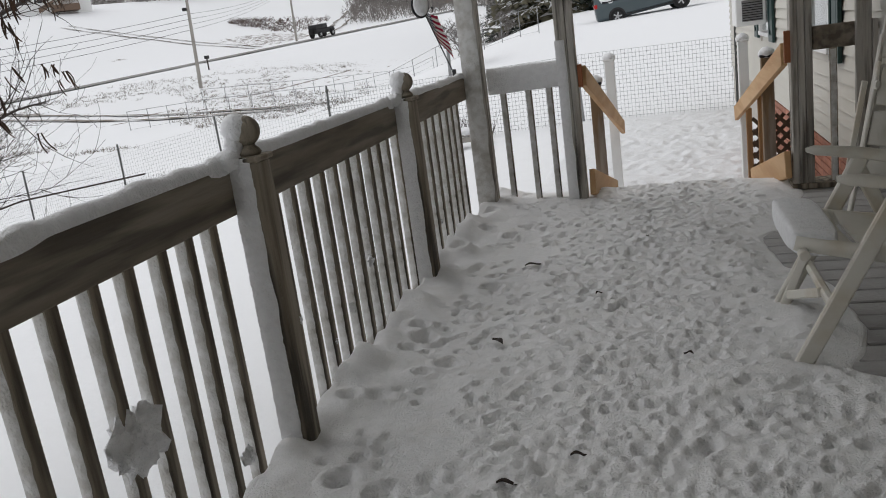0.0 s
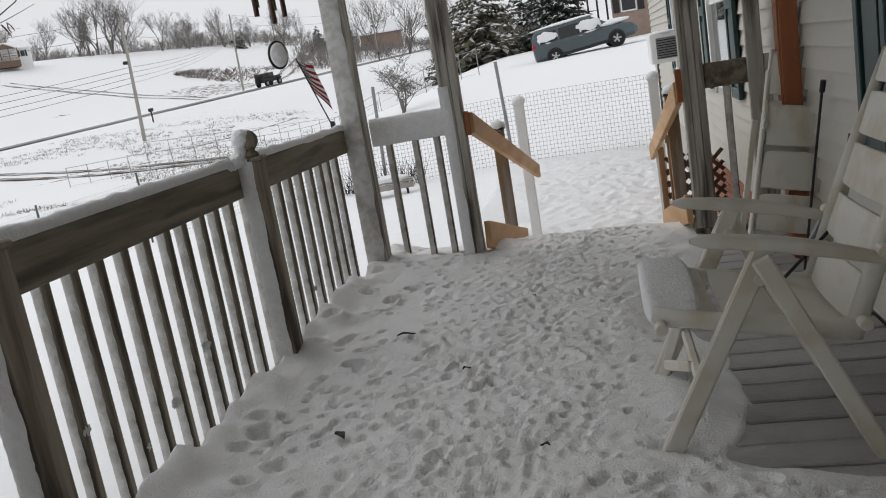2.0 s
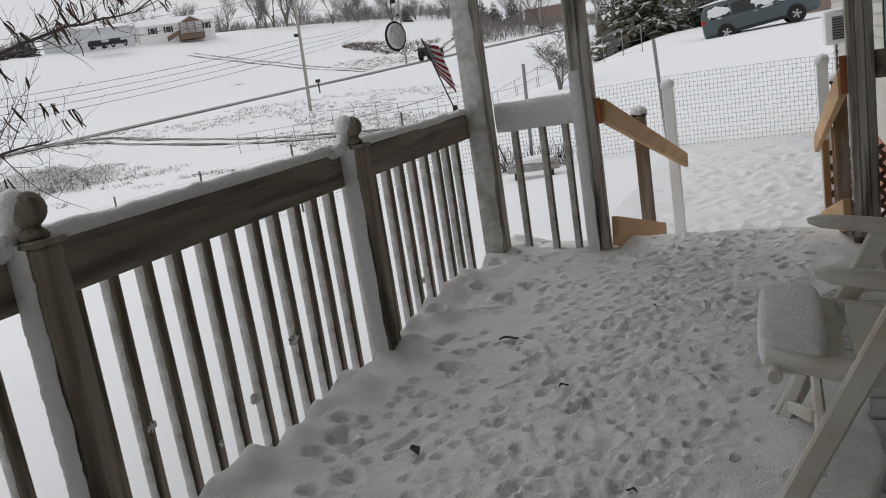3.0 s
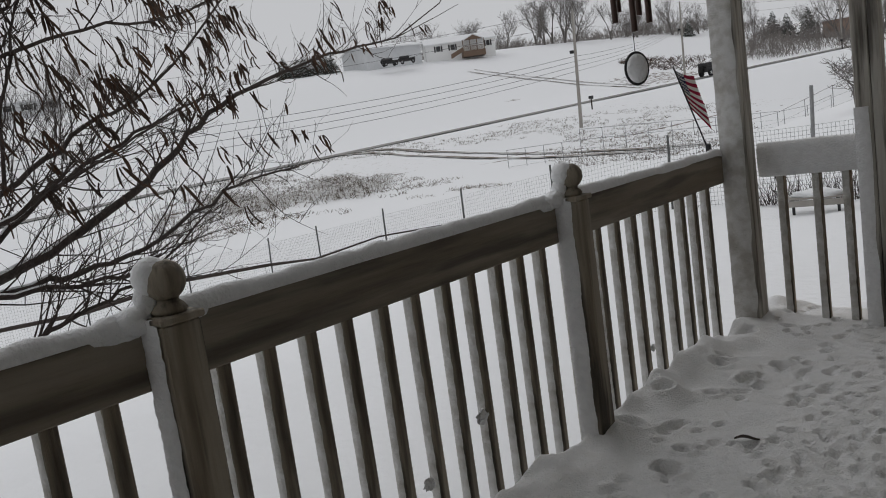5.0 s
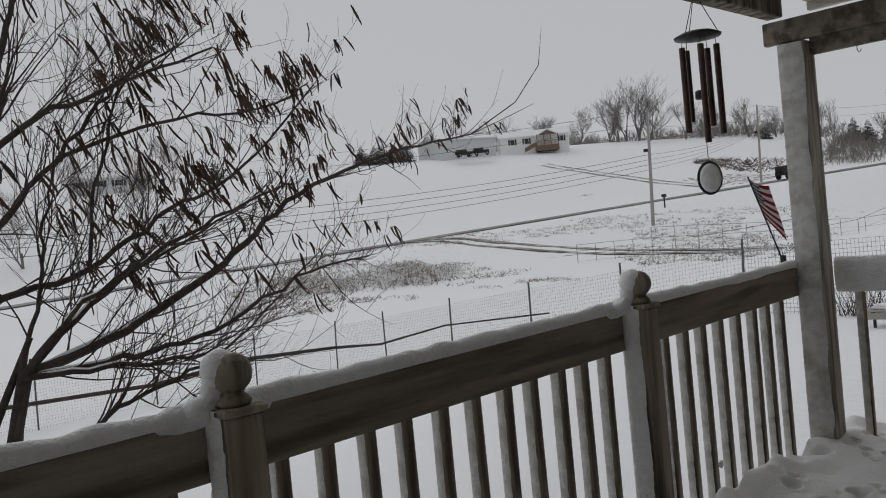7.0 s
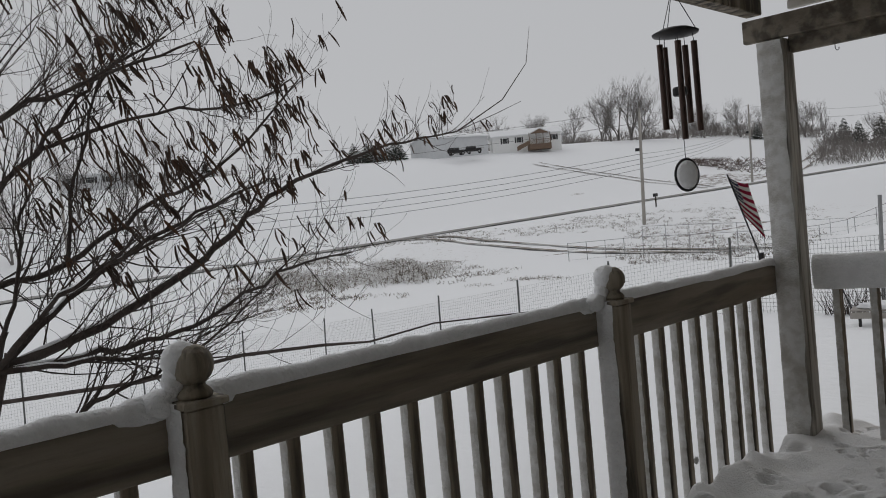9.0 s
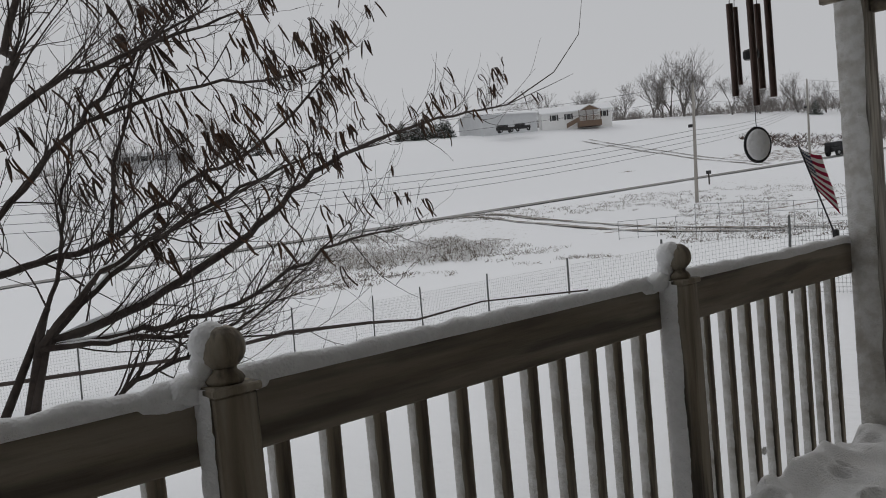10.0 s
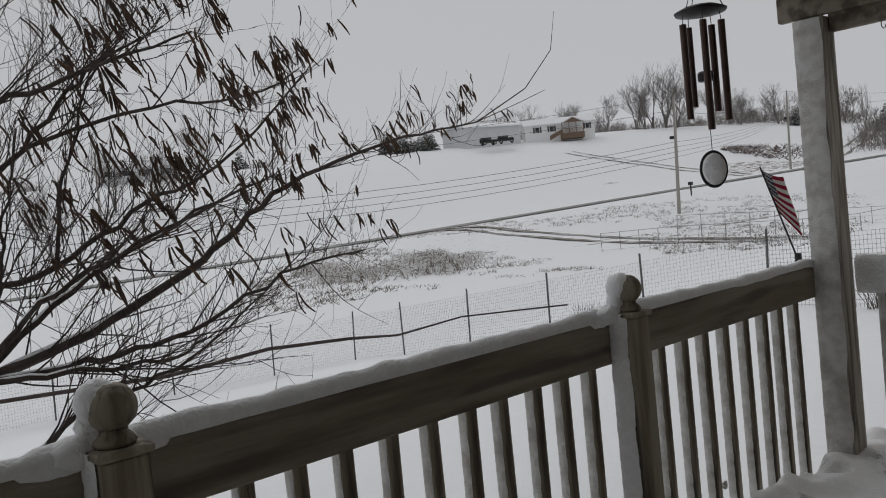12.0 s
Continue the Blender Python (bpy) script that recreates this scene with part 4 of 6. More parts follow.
def arm_chair():
    """A tall-backed folding armchair of white resin, facing -x, its front feet on the origin's line."""
    root = thing("folding_armchair", "white resin high-backed folding armchair with snow on its seat", "chair", pose(0, 0, 0.0), "porch chairs")
    for y in (0.0, 0.62):
        part("front_leg", Form().beam((0.0, y, 0.0), (0.31, y, 0.60), 0.058, 0.03, 0.010, up=(0, 1, 0)), PLASTIC, root)
        part("rear_leg", Form().beam((0.29, y + (0.04 if y > 0.3 else -0.04), 0.58), (0.565, y + (0.05 if y > 0.3 else -0.07), 0.0), 0.052, 0.028, 0.010, up=(0, 1, 0)), PLASTIC, root)
        g = Form()
        n = 16

        def arm(u, v, y=y):
            s = v
            x = 0.12 + 0.50 * s
            z = 0.637 - 0.112 * s + 0.014 * math.sin(math.pi * s)
            w = 0.027 + 0.010 * math.sin(math.pi * min(1, s * 1.15)) - 0.008 * s
            h = 0.016 + 0.006 * math.sin(math.pi * s)
            k = 1.0 if 0.02 < s < 0.98 else 0.45
            a = 2 * math.pi * u
            c, d = math.cos(a), math.sin(a)
            c, d = math.copysign(abs(c) ** 0.6, c), math.copysign(abs(d) ** 0.6, d)
            return (x, y + 0.012 + w * k * c, z + h * k * d)

        g.sheet(arm, 16, n)
        part("armrest", g, PLASTIC, root, smooth=True)
        part("seat_rail", Form().tube([(0.0, y + (0.045 if y < 0.3 else -0.045), 0.43), (0.2, y + (0.045 if y < 0.3 else -0.045), 0.385), (0.5, y + (0.045 if y < 0.3 else -0.045), 0.335), (0.56, y + (0.045 if y < 0.3 else -0.045), 0.36)], [0.026, 0.028, 0.03, 0.03], 10), PLASTIC, root, smooth=True)
        for px, pz in ((0.29, 0.515), (0.545, 0.36), (0.60, 0.555), (0.02, 0.40)):
            part("pivot", Form().lathe([(0.016, -0.024), (0.018, -0.02), (0.018, 0.02), (0.016, 0.024)], 12, pose(px, y, pz, 90)), PLASTIC, root)
    part("stretcher", Form().beam((0.115, 0.02, 0.20), (0.115, 0.60, 0.20), 0.03, 0.03, 0.008), PLASTIC, root)
    part("brace", Form().beam((0.035, 0.62, 0.07), (0.10, 0.22, 0.20), 0.018, 0.035, 0.005), PLASTIC, root)
    part("brace", Form().beam((0.10, 0.55, 0.25), (0.02, 0.60, 0.02), 0.018, 0.035, 0.005), PLASTIC, root)
    slat_y0, slat_y1 = 0.06, 0.56

    def slat(x0, z0, x1, z1, thick=0.014, bow=0.02):
        g = Form()
        d = Vector((x1 - x0, 0, z1 - z0))
        nrm = Vector((-d.z, 0, d.x)).normalized()
        prof = [(0.0, 0.5), (0.04, 0.9), (0.5, 1.0), (0.96, 0.9), (1.0, 0.5), (1.0, -0.5), (0.96, -0.9), (0.5, -1), (0.04, -0.9), (0.0, -0.5), (0.0, 0.5)]

        def fn(u, v):
            i = min(int(u * 10 + 0.5), 10)
            s, h = prof[i]
            y = slat_y0 + (slat_y1 - slat_y0) * v
            e = 0.012 * (abs(v - 0.5) * 2) ** 6
            off = nrm * (h * thick / 2 - bow * (1 - (2 * v - 1) ** 2))
            return (x0 + d.x * (s * (1 - 2 * e) + e) + off.x, y, z0 + d.z * (s * (1 - 2 * e) + e) + off.z)

        g.sheet(fn, 10, 12)
        return g

    for a, b in ((0.0, 0.32), (0.36, 0.66), (0.70, 0.98)):
        part("seat_slat", slat(0.01 + 0.53 * a, 0.44 - 0.10 * a, 0.01 + 0.53 * b, 0.44 - 0.10 * b, bow=0.012), PLASTIC, root, smooth=True)
    # back: five panels up a reclined frame
    bx, bz, tx, tz = 0.52, 0.32, 0.80, 1.07
    for a, b in ((0.03, 0.20), (0.235, 0.40), (0.435, 0.60), (0.635, 0.80), (0.835, 1.0)):
        part("back_panel", slat(bx + (tx - bx) * a, bz + (tz - bz) * a, bx + (tx - bx) * b, bz + (tz - bz) * b, bow=-0.015), PLASTIC, root, smooth=True)
    for y in (0.045, 0.575):
        part("back_rail", Form().tube([(bx, y, bz - 0.01), (bx + (tx - bx) * 0.5, y, bz + (tz - bz) * 0.5), (tx, y, tz - 0.03)], [0.028, 0.026, 0.02], 10), PLASTIC, root, smooth=True)
    part("prop_rod", Form().tube([(0.42, 0.5, 0.36), (0.58, 0.53, 0.5)], 0.006, 6), BLACK, root, "black metal recline rod")
    part("prop_knob", Form().blob((0.41, 0.16, 0.35), (0.02, 0.02, 0.02), 0, 10), BLACK, root, "black knob", True)
    return root


chair = arm_chair()
chair.matrix_basis = pose(1.605, 2.97, 0.0) @ Matrix.Diagonal((1, 0.9, 1, 1))


def seat_snow(u, v):
    """A rounded pad: u round its section along the chair, v across it."""
    a, t = 2 * math.pi * u, math.pi * v
    c, s = math.cos(a), math.sin(a)
    c, s = math.copysign(abs(c) ** 0.42, c), math.copysign(abs(s) ** 0.42, s)
    k = math.sin(t) ** 0.22 if 0 < v < 1 else 0
    x = 0.060 + 0.080 * c * k
    z = 0.438 - 0.10 * x + (0.044 * s if s > 0 else 0.058 * s) * k + 0.007 * wave(x * 9, v * 5, 1, 2)
    return (1.605 + x, 3.25 - 0.245 * math.copysign(abs(math.cos(t)) ** 0.45, math.cos(t)), z)


thing("seat_snow", "thick rounded pad of snow on the chair seat", "snow", kind="stuff", form=Form().sheet(seat_snow, 36, 30), mat=SNOW, smooth=True)

# folded chair leaning on the wall
fold = thing("folded_chair", "folded white resin chair leaning against the siding", "chair", pose(2.10, 4.80, 0.0) @ pose(0, 0, 0, -6, 12, 0) @ pose(0, 0, 0, 0, 0, 90) @ Matrix.Diagonal((1.1, -0.58, 1.2, 1)), "porch chairs")


def fold_panel(z0, z1, x, y0=0.06, y1=0.54, round_top=False):
    def fn(u, v):
        y = y0 + (y1 - y0) * v
        e = 0.05 * (abs(2 * v - 1)) ** 4 if round_top else 0.01 * abs(2 * v - 1) ** 6
        prof = [(0.0, 0.6), (0.05, 1), (0.95, 1), (1, 0.6), (1, -0.6), (0.95, -1), (0.05, -1), (0, -0.6), (0, 0.6)]
        s, h = prof[min(int(u * 8 + 0.5), 8)]
        return (x + 0.008 * h - 0.02 * (1 - (2 * v - 1) ** 2), y, z0 + (z1 - e - z0) * s)

    return Form().sheet(fn, 8, 12)


for i, (a, b) in enumerate(((0.42, 0.55), (0.57, 0.70), (0.72, 0.93))):
    part("back_panel", fold_panel(a, b, 0.10, 0.08, 0.52, i == 2), PLASTIC, fold, smooth=True)
for i, (a, b) in enumerate(((0.18, 0.33), (0.35, 0.50), (0.52, 0.68))):
    part("seat_panel", fold_panel(a, b, 0.0), PLASTIC, fold, smooth=True)
for y in (0.03, 0.57):
    part("side_rail", Form().beam((0.02, y, 0.0), (0.015, y, 0.70), 0.03, 0.05, 0.01), PLASTIC, fold)
    part("leg", Form().beam((0.06, y + 0.03, 0.0), (0.12, y + 0.03, 0.82), 0.025, 0.045, 0.01), PLASTIC, fold)
    part("back_rail", Form().beam((0.11, y * 0.85 + 0.045, 0.30), (0.11, y * 0.85 + 0.045, 0.90), 0.028, 0.035, 0.01), PLASTIC, fold)
    part("armrest", Form().beam((0.15, y - 0.02, 0.10), (0.16, y - 0.02, 0.62), 0.05, 0.022, 0.009), PLASTIC, fold)
    part("pivot", Form().lathe([(0.017, -0.02), (0.019, -0.015), (0.019, 0.015), (0.017, 0.02)], 12, pose(-0.02, y, 0.60, 0, 90)), PLASTIC, fold)

stick = thing("walking_stick", "black stick leaning on the wall behind the chairs", "stick", pose(0, 0, 0))
part("shaft", Form().tube([(2.34, 4.62, 0.0), (2.448, 4.52, 0.84)], 0.006, 8), BLACK, stick)
part("grip", Form().tube([(2.448, 4.519, 0.84), (2.455, 4.51, 0.89)], 0.012, 8), BLACK, stick, "black rubber grip")
trim = thing("fluted_post", "reddish stained fluted wooden post leaning on siding", "post", pose(2.376, 4.96, 0.0, 0, 0.4, 0))
g = Form().box((0, 0, 0), (0.085, 0.10, 1.30), 0.004)
part("core", g, CEDAR, trim)
for i in range(4):
    part("flute", Form().box((-0.008, 0.006 + i * 0.024, 0.02), (0.0, 0.020 + i * 0.024, 1.28), 0.004), CEDAR, trim)
shovel = thing("grill_tool", "dark red and black tool handle beside the chairs", "tool", pose(0, 0, 0))
part("rod", Form().tube([(2.21, 3.95, 0.3), (2.40, 3.99, 0.60)], 0.010, 8), STEEL, shovel)
part("handle", Form().tube([(2.40, 3.99, 0.60), (2.41, 3.99, 0.64), (2.425, 4.0, 0.72)], [0.014, 0.022, 0.018], 10), material("dark_red_grip", (0.06, 0.012, 0.015), 0.5), shovel, "dark red grip", True)

# leaves and twigs lying on the deck
for x, y, a, r in ((0.54, 3.18, 2.2, 1.0), (0.54, 4.2, 0.4, 0.9), (0.93, 2.3, 0.2, 0.5), (1.2, 2.0, 0.1, 0.7), (0.9, 3.7, 0.9, 0.45), (1.25, 3.0, 2.6, 0.4), (0.75, 2.15, 0.0, 0.6), (1.5, 1.75, 1.0, 0.6), (1.1, 4.6, 2.0, 0.4)):
    z = 0.058

    def leaf(u, v, x=x, y=y, a=a, r=r):
        s = (v - 0.5) * 0.095 * r
        w = 0.017 * r * math.sin(math.pi * min(1, v * 0.94 + 0.03)) * (u - 0.5) * 2
        return (x + s * math.cos(a) - w * math.sin(a), y + s * math.sin(a) + w * math.cos(a), z + 0.012 * abs(u - 0.5) + 0.006 * math.sin(v * 5))

    thing("dead_leaf", "curled dark brown leaf lying on the snow", "leaf", group="dead leaves on the deck", form=Form().sheet(leaf, 4, 8), mat=BARK)

# ---- wind chime and flag ----
chime = thing("wind_chime", "bronze wind chime with snowy oval sail hanging from the beam", "wind chime", pose(-0.02, 4.775, 2.0) @ Matrix.Scale(1.25, 4) @ pose(0, 0, -1.92))
part("disc", Form().lathe([(0.02, 1.905), (0.075, 1.915), (0.078, 1.922), (0.05, 1.935), (0.0, 1.94)], 24, pose(0, 0, 0)), BLACK, chime, "flat dark top disc", True)
for k, (a, lo) in enumerate(((0.3, 1.585), (1.55, 1.62), (2.8, 1.64), (4.05, 1.60), (5.3, 1.56))):
    x, y = 0.058 * math.cos(a), 0.058 * math.sin(a)
    part("tube", Form().tube([(x, y, lo), (x, y, 1.885)], 0.0105, 12), COPPER, chime, smooth=False)
    part("cord", Form().tube([(x, y, 1.885), (x * 0.95, y * 0.95, 1.915)], 0.0012, 4), BLACK, chime)
part("striker", Form().lathe([(0.02, 1.71), (0.024, 1.715), (0.024, 1.735), (0.02, 1.74)], 14), BLACK, chime)
part("cord", Form().tube([(0, 0, 1.905), (0, 0, 1.49)], 0.0012, 4), BLACK, chime)
for a in (0.4, 2.5, 4.6):
    part("cord", Form().tube([(0.07 * math.cos(a), 0.07 * math.sin(a), 1.92), (0, 0, 2.07)], 0.0014, 4), BLACK, chime)
part("sail", Form().lathe([(0.044, -0.004), (0.047, -0.002), (0.047, 0.002), (0.044, 0.004)], 28, pose(0.0, 0, 1.444, 90, 0, 35) @ Matrix.Diagonal((0.88, 1.22, 1, 1))), BLACK, chime, "black oval sail", False)
part("sail_snow", Form().lathe([(0.036, 0.0), (0.040, 0.004), (0.030, 0.009), (0.0, 0.011)], 24, pose(0.004, -0.004, 1.444, 90, 0, 35) @ Matrix.Diagonal((0.88, 1.22, 1, 1))), SNOW, chime, "snow stuck to the sail", True)

flag = thing("small_flag", "small striped flag on a stick fixed to the rail", "flag", pose(-0.05, 5.505, 0.975))
part("stick", Form().tube([(0, 0, 0), (-0.17, 0.06, 0.435)], 0.004, 8), BLACK, flag)
part("bracket", Form().box((-0.012, -0.012, -0.02), (0.012, 0.012, 0.035), 0.004), BLACK, flag)
base_, tip_ = Vector((-0.087, 0.0307, 0.222)), Vector((-0.166, 0.0585, 0.425))


def cloth(u, v, lift=0.0):
    """u runs down the stick from its tip, v away from it; the cloth hangs limp in soft folds."""
    p = tip_.lerp(base_, u)
    hang = Vector((0.080, 0.052, -0.095)) * v
    fold_ = 0.016 * math.sin(u * 6 + v * 4) * v
    return p + hang + Vector((fold_ * 0.6, -fold_ + lift, 0.05 * v * v * (1 - u) - 0.03 * v * u))


for i in range(13):
    u0, u1 = i / 13, (i + 1) / 13
    v0 = 0.42 if i < 7 else 0.0
    g = Form().sheet(lambda u, v: cloth(u0 + (u1 - u0) * u, v0 + (1 - v0) * v), 1, 12)
    part("stripe", g, FLAG_RED if i % 2 == 0 else FLAG_WHITE, flag, smooth=True)
part("canton", Form().sheet(lambda u, v: cloth(u * 7 / 13, v * 0.42), 6, 6), FLAG_BLUE, flag, "dark blue corner with white dots", True)
for i in range(5):
    for j in range(5):
        c = cloth((i + 0.5) / 5 * 7 / 13, (j + 0.5 - 0.25 * (i % 2)) / 5 * 0.42)
        for s in (-0.002, 0.002):
            part("dot", Form().lathe([(0.004, -0.0004), (0.004, 0.0004)], 6, Matrix.Translation(c + Vector((s, -abs(s) if s < 0 else abs(s), 0))) @ pose(0, 0, 0, 90, 0, 20)), FLAG_WHITE, flag)

# ---- the tree beside the porch ----
TREE_AT = Vector((-2.49, 2.49, lie(-2.49, 2.49)))
FORK = Vector((-2.39, 2.74, 0.81))
tree = thing("locust_tree", "bare tree with long limbs and clusters of dry seed pods", "tree", Matrix.Translation(TREE_AT))
tr = random.Random(21)


def moved(form):
    form.v = [(p[0] - TREE_AT.x, p[1] - TREE_AT.y, p[2] - TREE_AT.z) for p in form.v]
    return form


part("trunk", moved(Form().tube([TREE_AT - Vector((0, 0, 0.2)), TREE_AT.lerp(FORK, 0.45) + Vector((-0.03, -0.02, 0)), TREE_AT.lerp(FORK, 0.8), FORK + Vector((0, 0.03, 0.12))], [0.055, 0.044, 0.035, 0.014], 10)), BARK, tree, smooth=True)
for dx, dy, up in ((-0.07, -0.16, 0.1), (0.06, -0.05, 0.0)):
    part("trunk", moved(Form().tube([TREE_AT + Vector((dx * 2.2, dy * 2.2, -0.2)), TREE_AT.lerp(FORK, 0.5) + Vector((dx * 1.6, dy * 1.4, 0)), FORK + Vector((0, 0.06, up + 0.08))], [0.036, 0.028, 0.014], 9)), BARK, tree, smooth=True)
second = Vector((TREE_AT.x - 0.25, TREE_AT.y - 0.75, lie(TREE_AT.x - 0.25, TREE_AT.y - 0.75)))
part("trunk", moved(Form().tube([second - Vector((0, 0, 0.2)), second + Vector((-0.02, 0.05, 0.7)), second + Vector((-0.05, -0.02, 1.5)), second + Vector((-0.1, 0.05, 2.6))], [0.055, 0.045, 0.036, 0.022], 10)), BARK, tree, smooth=True)
twigs, pods = Form(), Form()
tips = []


def wander(a, d, length, r, level, rise=0.06):
    """A long, gently crooked twig that forks as it goes."""
    n = 6
    pts, p, d = [a], a.copy(), d.normalized()
    bend = Vector((tr.uniform(-0.1, 0.1), tr.uniform(-0.1, 0.1), tr.uniform(-0.06, 0.12) + rise))
    for i in range(n):
        d = (d + bend + Vector((tr.uniform(-0.2, 0.2), tr.uniform(-0.2, 0.2), tr.uniform(-0.2, 0.2)))).normalized()
        p = p + d * length / n
        pts.append(p.copy())
    twigs.tube(pts, [max(r * (1 - 0.8 * i / n), 0.0011) for i in range(n + 1)], 5 if r > 0.004 else 3, False)
    tips.append((pts[-1], d, level))
    if level > 0:
        for i in range(1, n):
            if tr.random() < 0.56:
                s = Vector((tr.uniform(-0.6, 0.6), tr.uniform(-0.8, 0.8), tr.uniform(-0.6, 0.8)))
                wander(pts[i], d * 0.9 + s, length * tr.uniform(0.4, 0.75), r * 0.55, level - 1, rise)


def limb(r, *stations):
    """A limb of the tree through a few stations, thinning outwards, with twigs along it."""
    q = [Vector(p) for p in stations]
    q = [q[0] * 2 - q[1]] + q + [q[-1] * 2 - q[-2]]
    pts = []
    for k in range(1, len(q) - 2):
        for j in range(6):
            t = j / 6
            pts.append(0.5 * (2 * q[k] + (q[k + 1] - q[k - 1]) * t + (2 * q[k - 1] - 5 * q[k] + 4 * q[k + 1] - q[k + 2]) * t * t + (3 * q[k] - q[k - 1] - 3 * q[k + 1] + q[k + 2]) * t ** 3))
    pts.append(q[-2])
    n = len(pts) - 1
    pts = [p + 0.035 * math.sin(math.pi * i / n) * Vector((wave(i * 0.9, r * 900, 1, 1), wave(i * 0.9, r * 900, 1, 2), wave(i * 0.9, r * 900, 1, 3))) for i, p in enumerate(pts)]
    fat = [r * (1 - 0.78 * i / n) + 0.002 for i in range(n + 1)]
    part("limb", moved(Form().tube(pts, fat, 8)), BARK, tree, smooth=True)
    if r > 0.013:
        start = tr.randrange(0, 4)
        keep = pts[start:start + 7]
        part("limb_snow", moved(Form().tube([p + Vector((0, 0, fat[start + i] * 0.8)) for i, p in enumerate(keep)], [fat[start + i] * (0.55 if 0 < i < 6 else 0.2) for i in range(len(keep))], 7)), SNOW, tree, "thin snow lying on the upper side of a limb", True)
    for i in range(2, n + 1):
        t = i / n
        for _ in range(1 if t < 0.35 else 2):
            if tr.random() < 0.72:
                way_ = (pts[i] - pts[i - 1]).normalized()
                s = Vector((tr.uniform(-0.6, 0.6), tr.uniform(-0.6, 0.7), tr.uniform(-0.6, 0.8)))
                wander(pts[i], way_ * 0.9 + s, tr.uniform(0.4, 0.85) * (1.1 - 0.4 * t), min(fat[i] * 0.5, 0.005), 2 if tr.random() < 0.5 else 1)


limb(0.026, tuple(FORK), (-2.60, 3.43, 0.97), (-2.81, 4.15, 1.27), (-3.01, 4.80, 1.63), (-3.36, 5.97, 1.94), (-3.80, 7.44, 2.17))
limb(0.017, tuple(FORK), (-2.38, 3.20, 0.82), (-2.57, 3.82, 0.86), (-2.83, 4.70, 1.10), (-3.04, 5.38, 1.15))
limb(0.014, tuple(FORK), (-2.27, 3.15, 0.80), (-2.41, 3.62, 0.75), (-2.48, 3.87, 0.82))
limb(0.014, tuple(TREE_AT.lerp(FORK, 0.55)), (-2.13, 2.86, 0.50), (-2.23, 3.21, 0.64), (-2.38, 3.71, 0.73), (-2.55, 4.26, 0.99))
limb(0.020, (-2.57, 2.33, 1.10), (-2.69, 2.73, 1.16), (-2.86, 3.29, 1.27), (-3.02, 3.85, 1.57), (-3.23, 4.53, 1.84), (-3.48, 5.37, 2.48))
limb(0.018, tuple(FORK), (-2.65, 3.26, 1.14), (-2.86, 3.97, 1.45), (-3.11, 4.78, 1.71))
limb(0.011, tuple(FORK), (-2.65, 2.94, 1.15), (-2.67, 3.02, 1.53), (-2.71, 3.13, 1.95))
limb(0.018, (-2.62, 2.34, 1.10), (-2.73, 2.71, 1.41), (-2.88, 3.19, 1.87), (-3.01, 3.62, 2.31), (-3.16, 4.15, 2.63))
limb(0.030, tuple(second + Vector((-0.03, 0.0, 1.2))), (-2.04, 2.56, 1.77), (-2.08, 2.69, 2.12), (-2.11, 2.81, 2.55))
limb(0.020, tuple(second + Vector((-0.05, 0.0, 1.7))), (-2.50, 2.77, 1.88), (-2.69, 3.39, 2.20), (-2.93, 4.21, 2.55))
limb(0.011, (-2.88, 3.19, 1.87), (-2.90, 3.78, 2.07), (-3.19, 4.72, 2.24), (-3.33, 5.21, 2.46))
limb(0.010, (-2.86, 3.29, 1.27), (-2.88, 3.38, 1.73), (-2.95, 3.59, 2.23), (-3.05, 3.93, 2.78))
limb(0.014, tuple(FORK), (-2.27, 3.01, 1.12), (-2.40, 3.44, 1.29), (-2.61, 4.14, 1.55))
part("limb", moved(Form().tube([second + Vector((-0.02, 0.05, 0.7)), Vector((-2.57, 2.33, 1.10)).lerp(second, 0.4), Vector((-2.57, 2.33, 1.10))], [0.034, 0.028, 0.022], 8)), BARK, tree, smooth=True)
# the long twig reaching up past the rest
reach = [Vector(p) for p in ((-3.80, 7.44, 2.17), (-4.14, 8.57, 2.58), (-4.37, 9.34, 3.08), (-4.43, 9.54, 3.55))]
twigs.tube(reach, [0.0075, 0.006, 0.0045, 0.002], 5, False)
fork_twig = [Vector(p) for p in ((-3.80, 7.44, 2.17), (-4.09, 8.40, 2.42), (-4.30, 9.09, 2.61))]
twigs.tube(fork_twig, [0.006, 0.0045, 0.003], 4, False)
tips += [(fork_twig[-1], Vector((0, 1, 0)), 0)] * 2
tagged(part("twig_tangle", moved(twigs), BARK, tree, "fine crooked twigs"), kind="stuff")


def pod(p, length, wide, lean):
    """A flat, slightly twisted pod hanging from p."""
    d = Vector((lean[0], lean[1], -1)).normalized()
    s = d.cross(Vector((tr.uniform(-1, 1), tr.uniform(-1, 1), 0.1))).normalized()
    o = d.cross(s)
    v, q = [], []
    for i in range(6):
        t = i / 5
        w = wide * math.sin(math.pi * min(1, 0.12 + 0.82 * t)) ** 0.7
        c = p + d * length * t + o * 0.012 * math.sin(t * 3)
        v += [c - s * w + o * 0.003, c + o * 0.005, c + s * w + o * 0.003, c - o * 0.004]
    for i in range(5):
        for j in range(4):
            k = (j + 1) % 4
            q.append((i * 4 + j, i * 4 + k, i * 4 + 4 + k, i * 4 + 4 + j))
    pods.add(v, q)


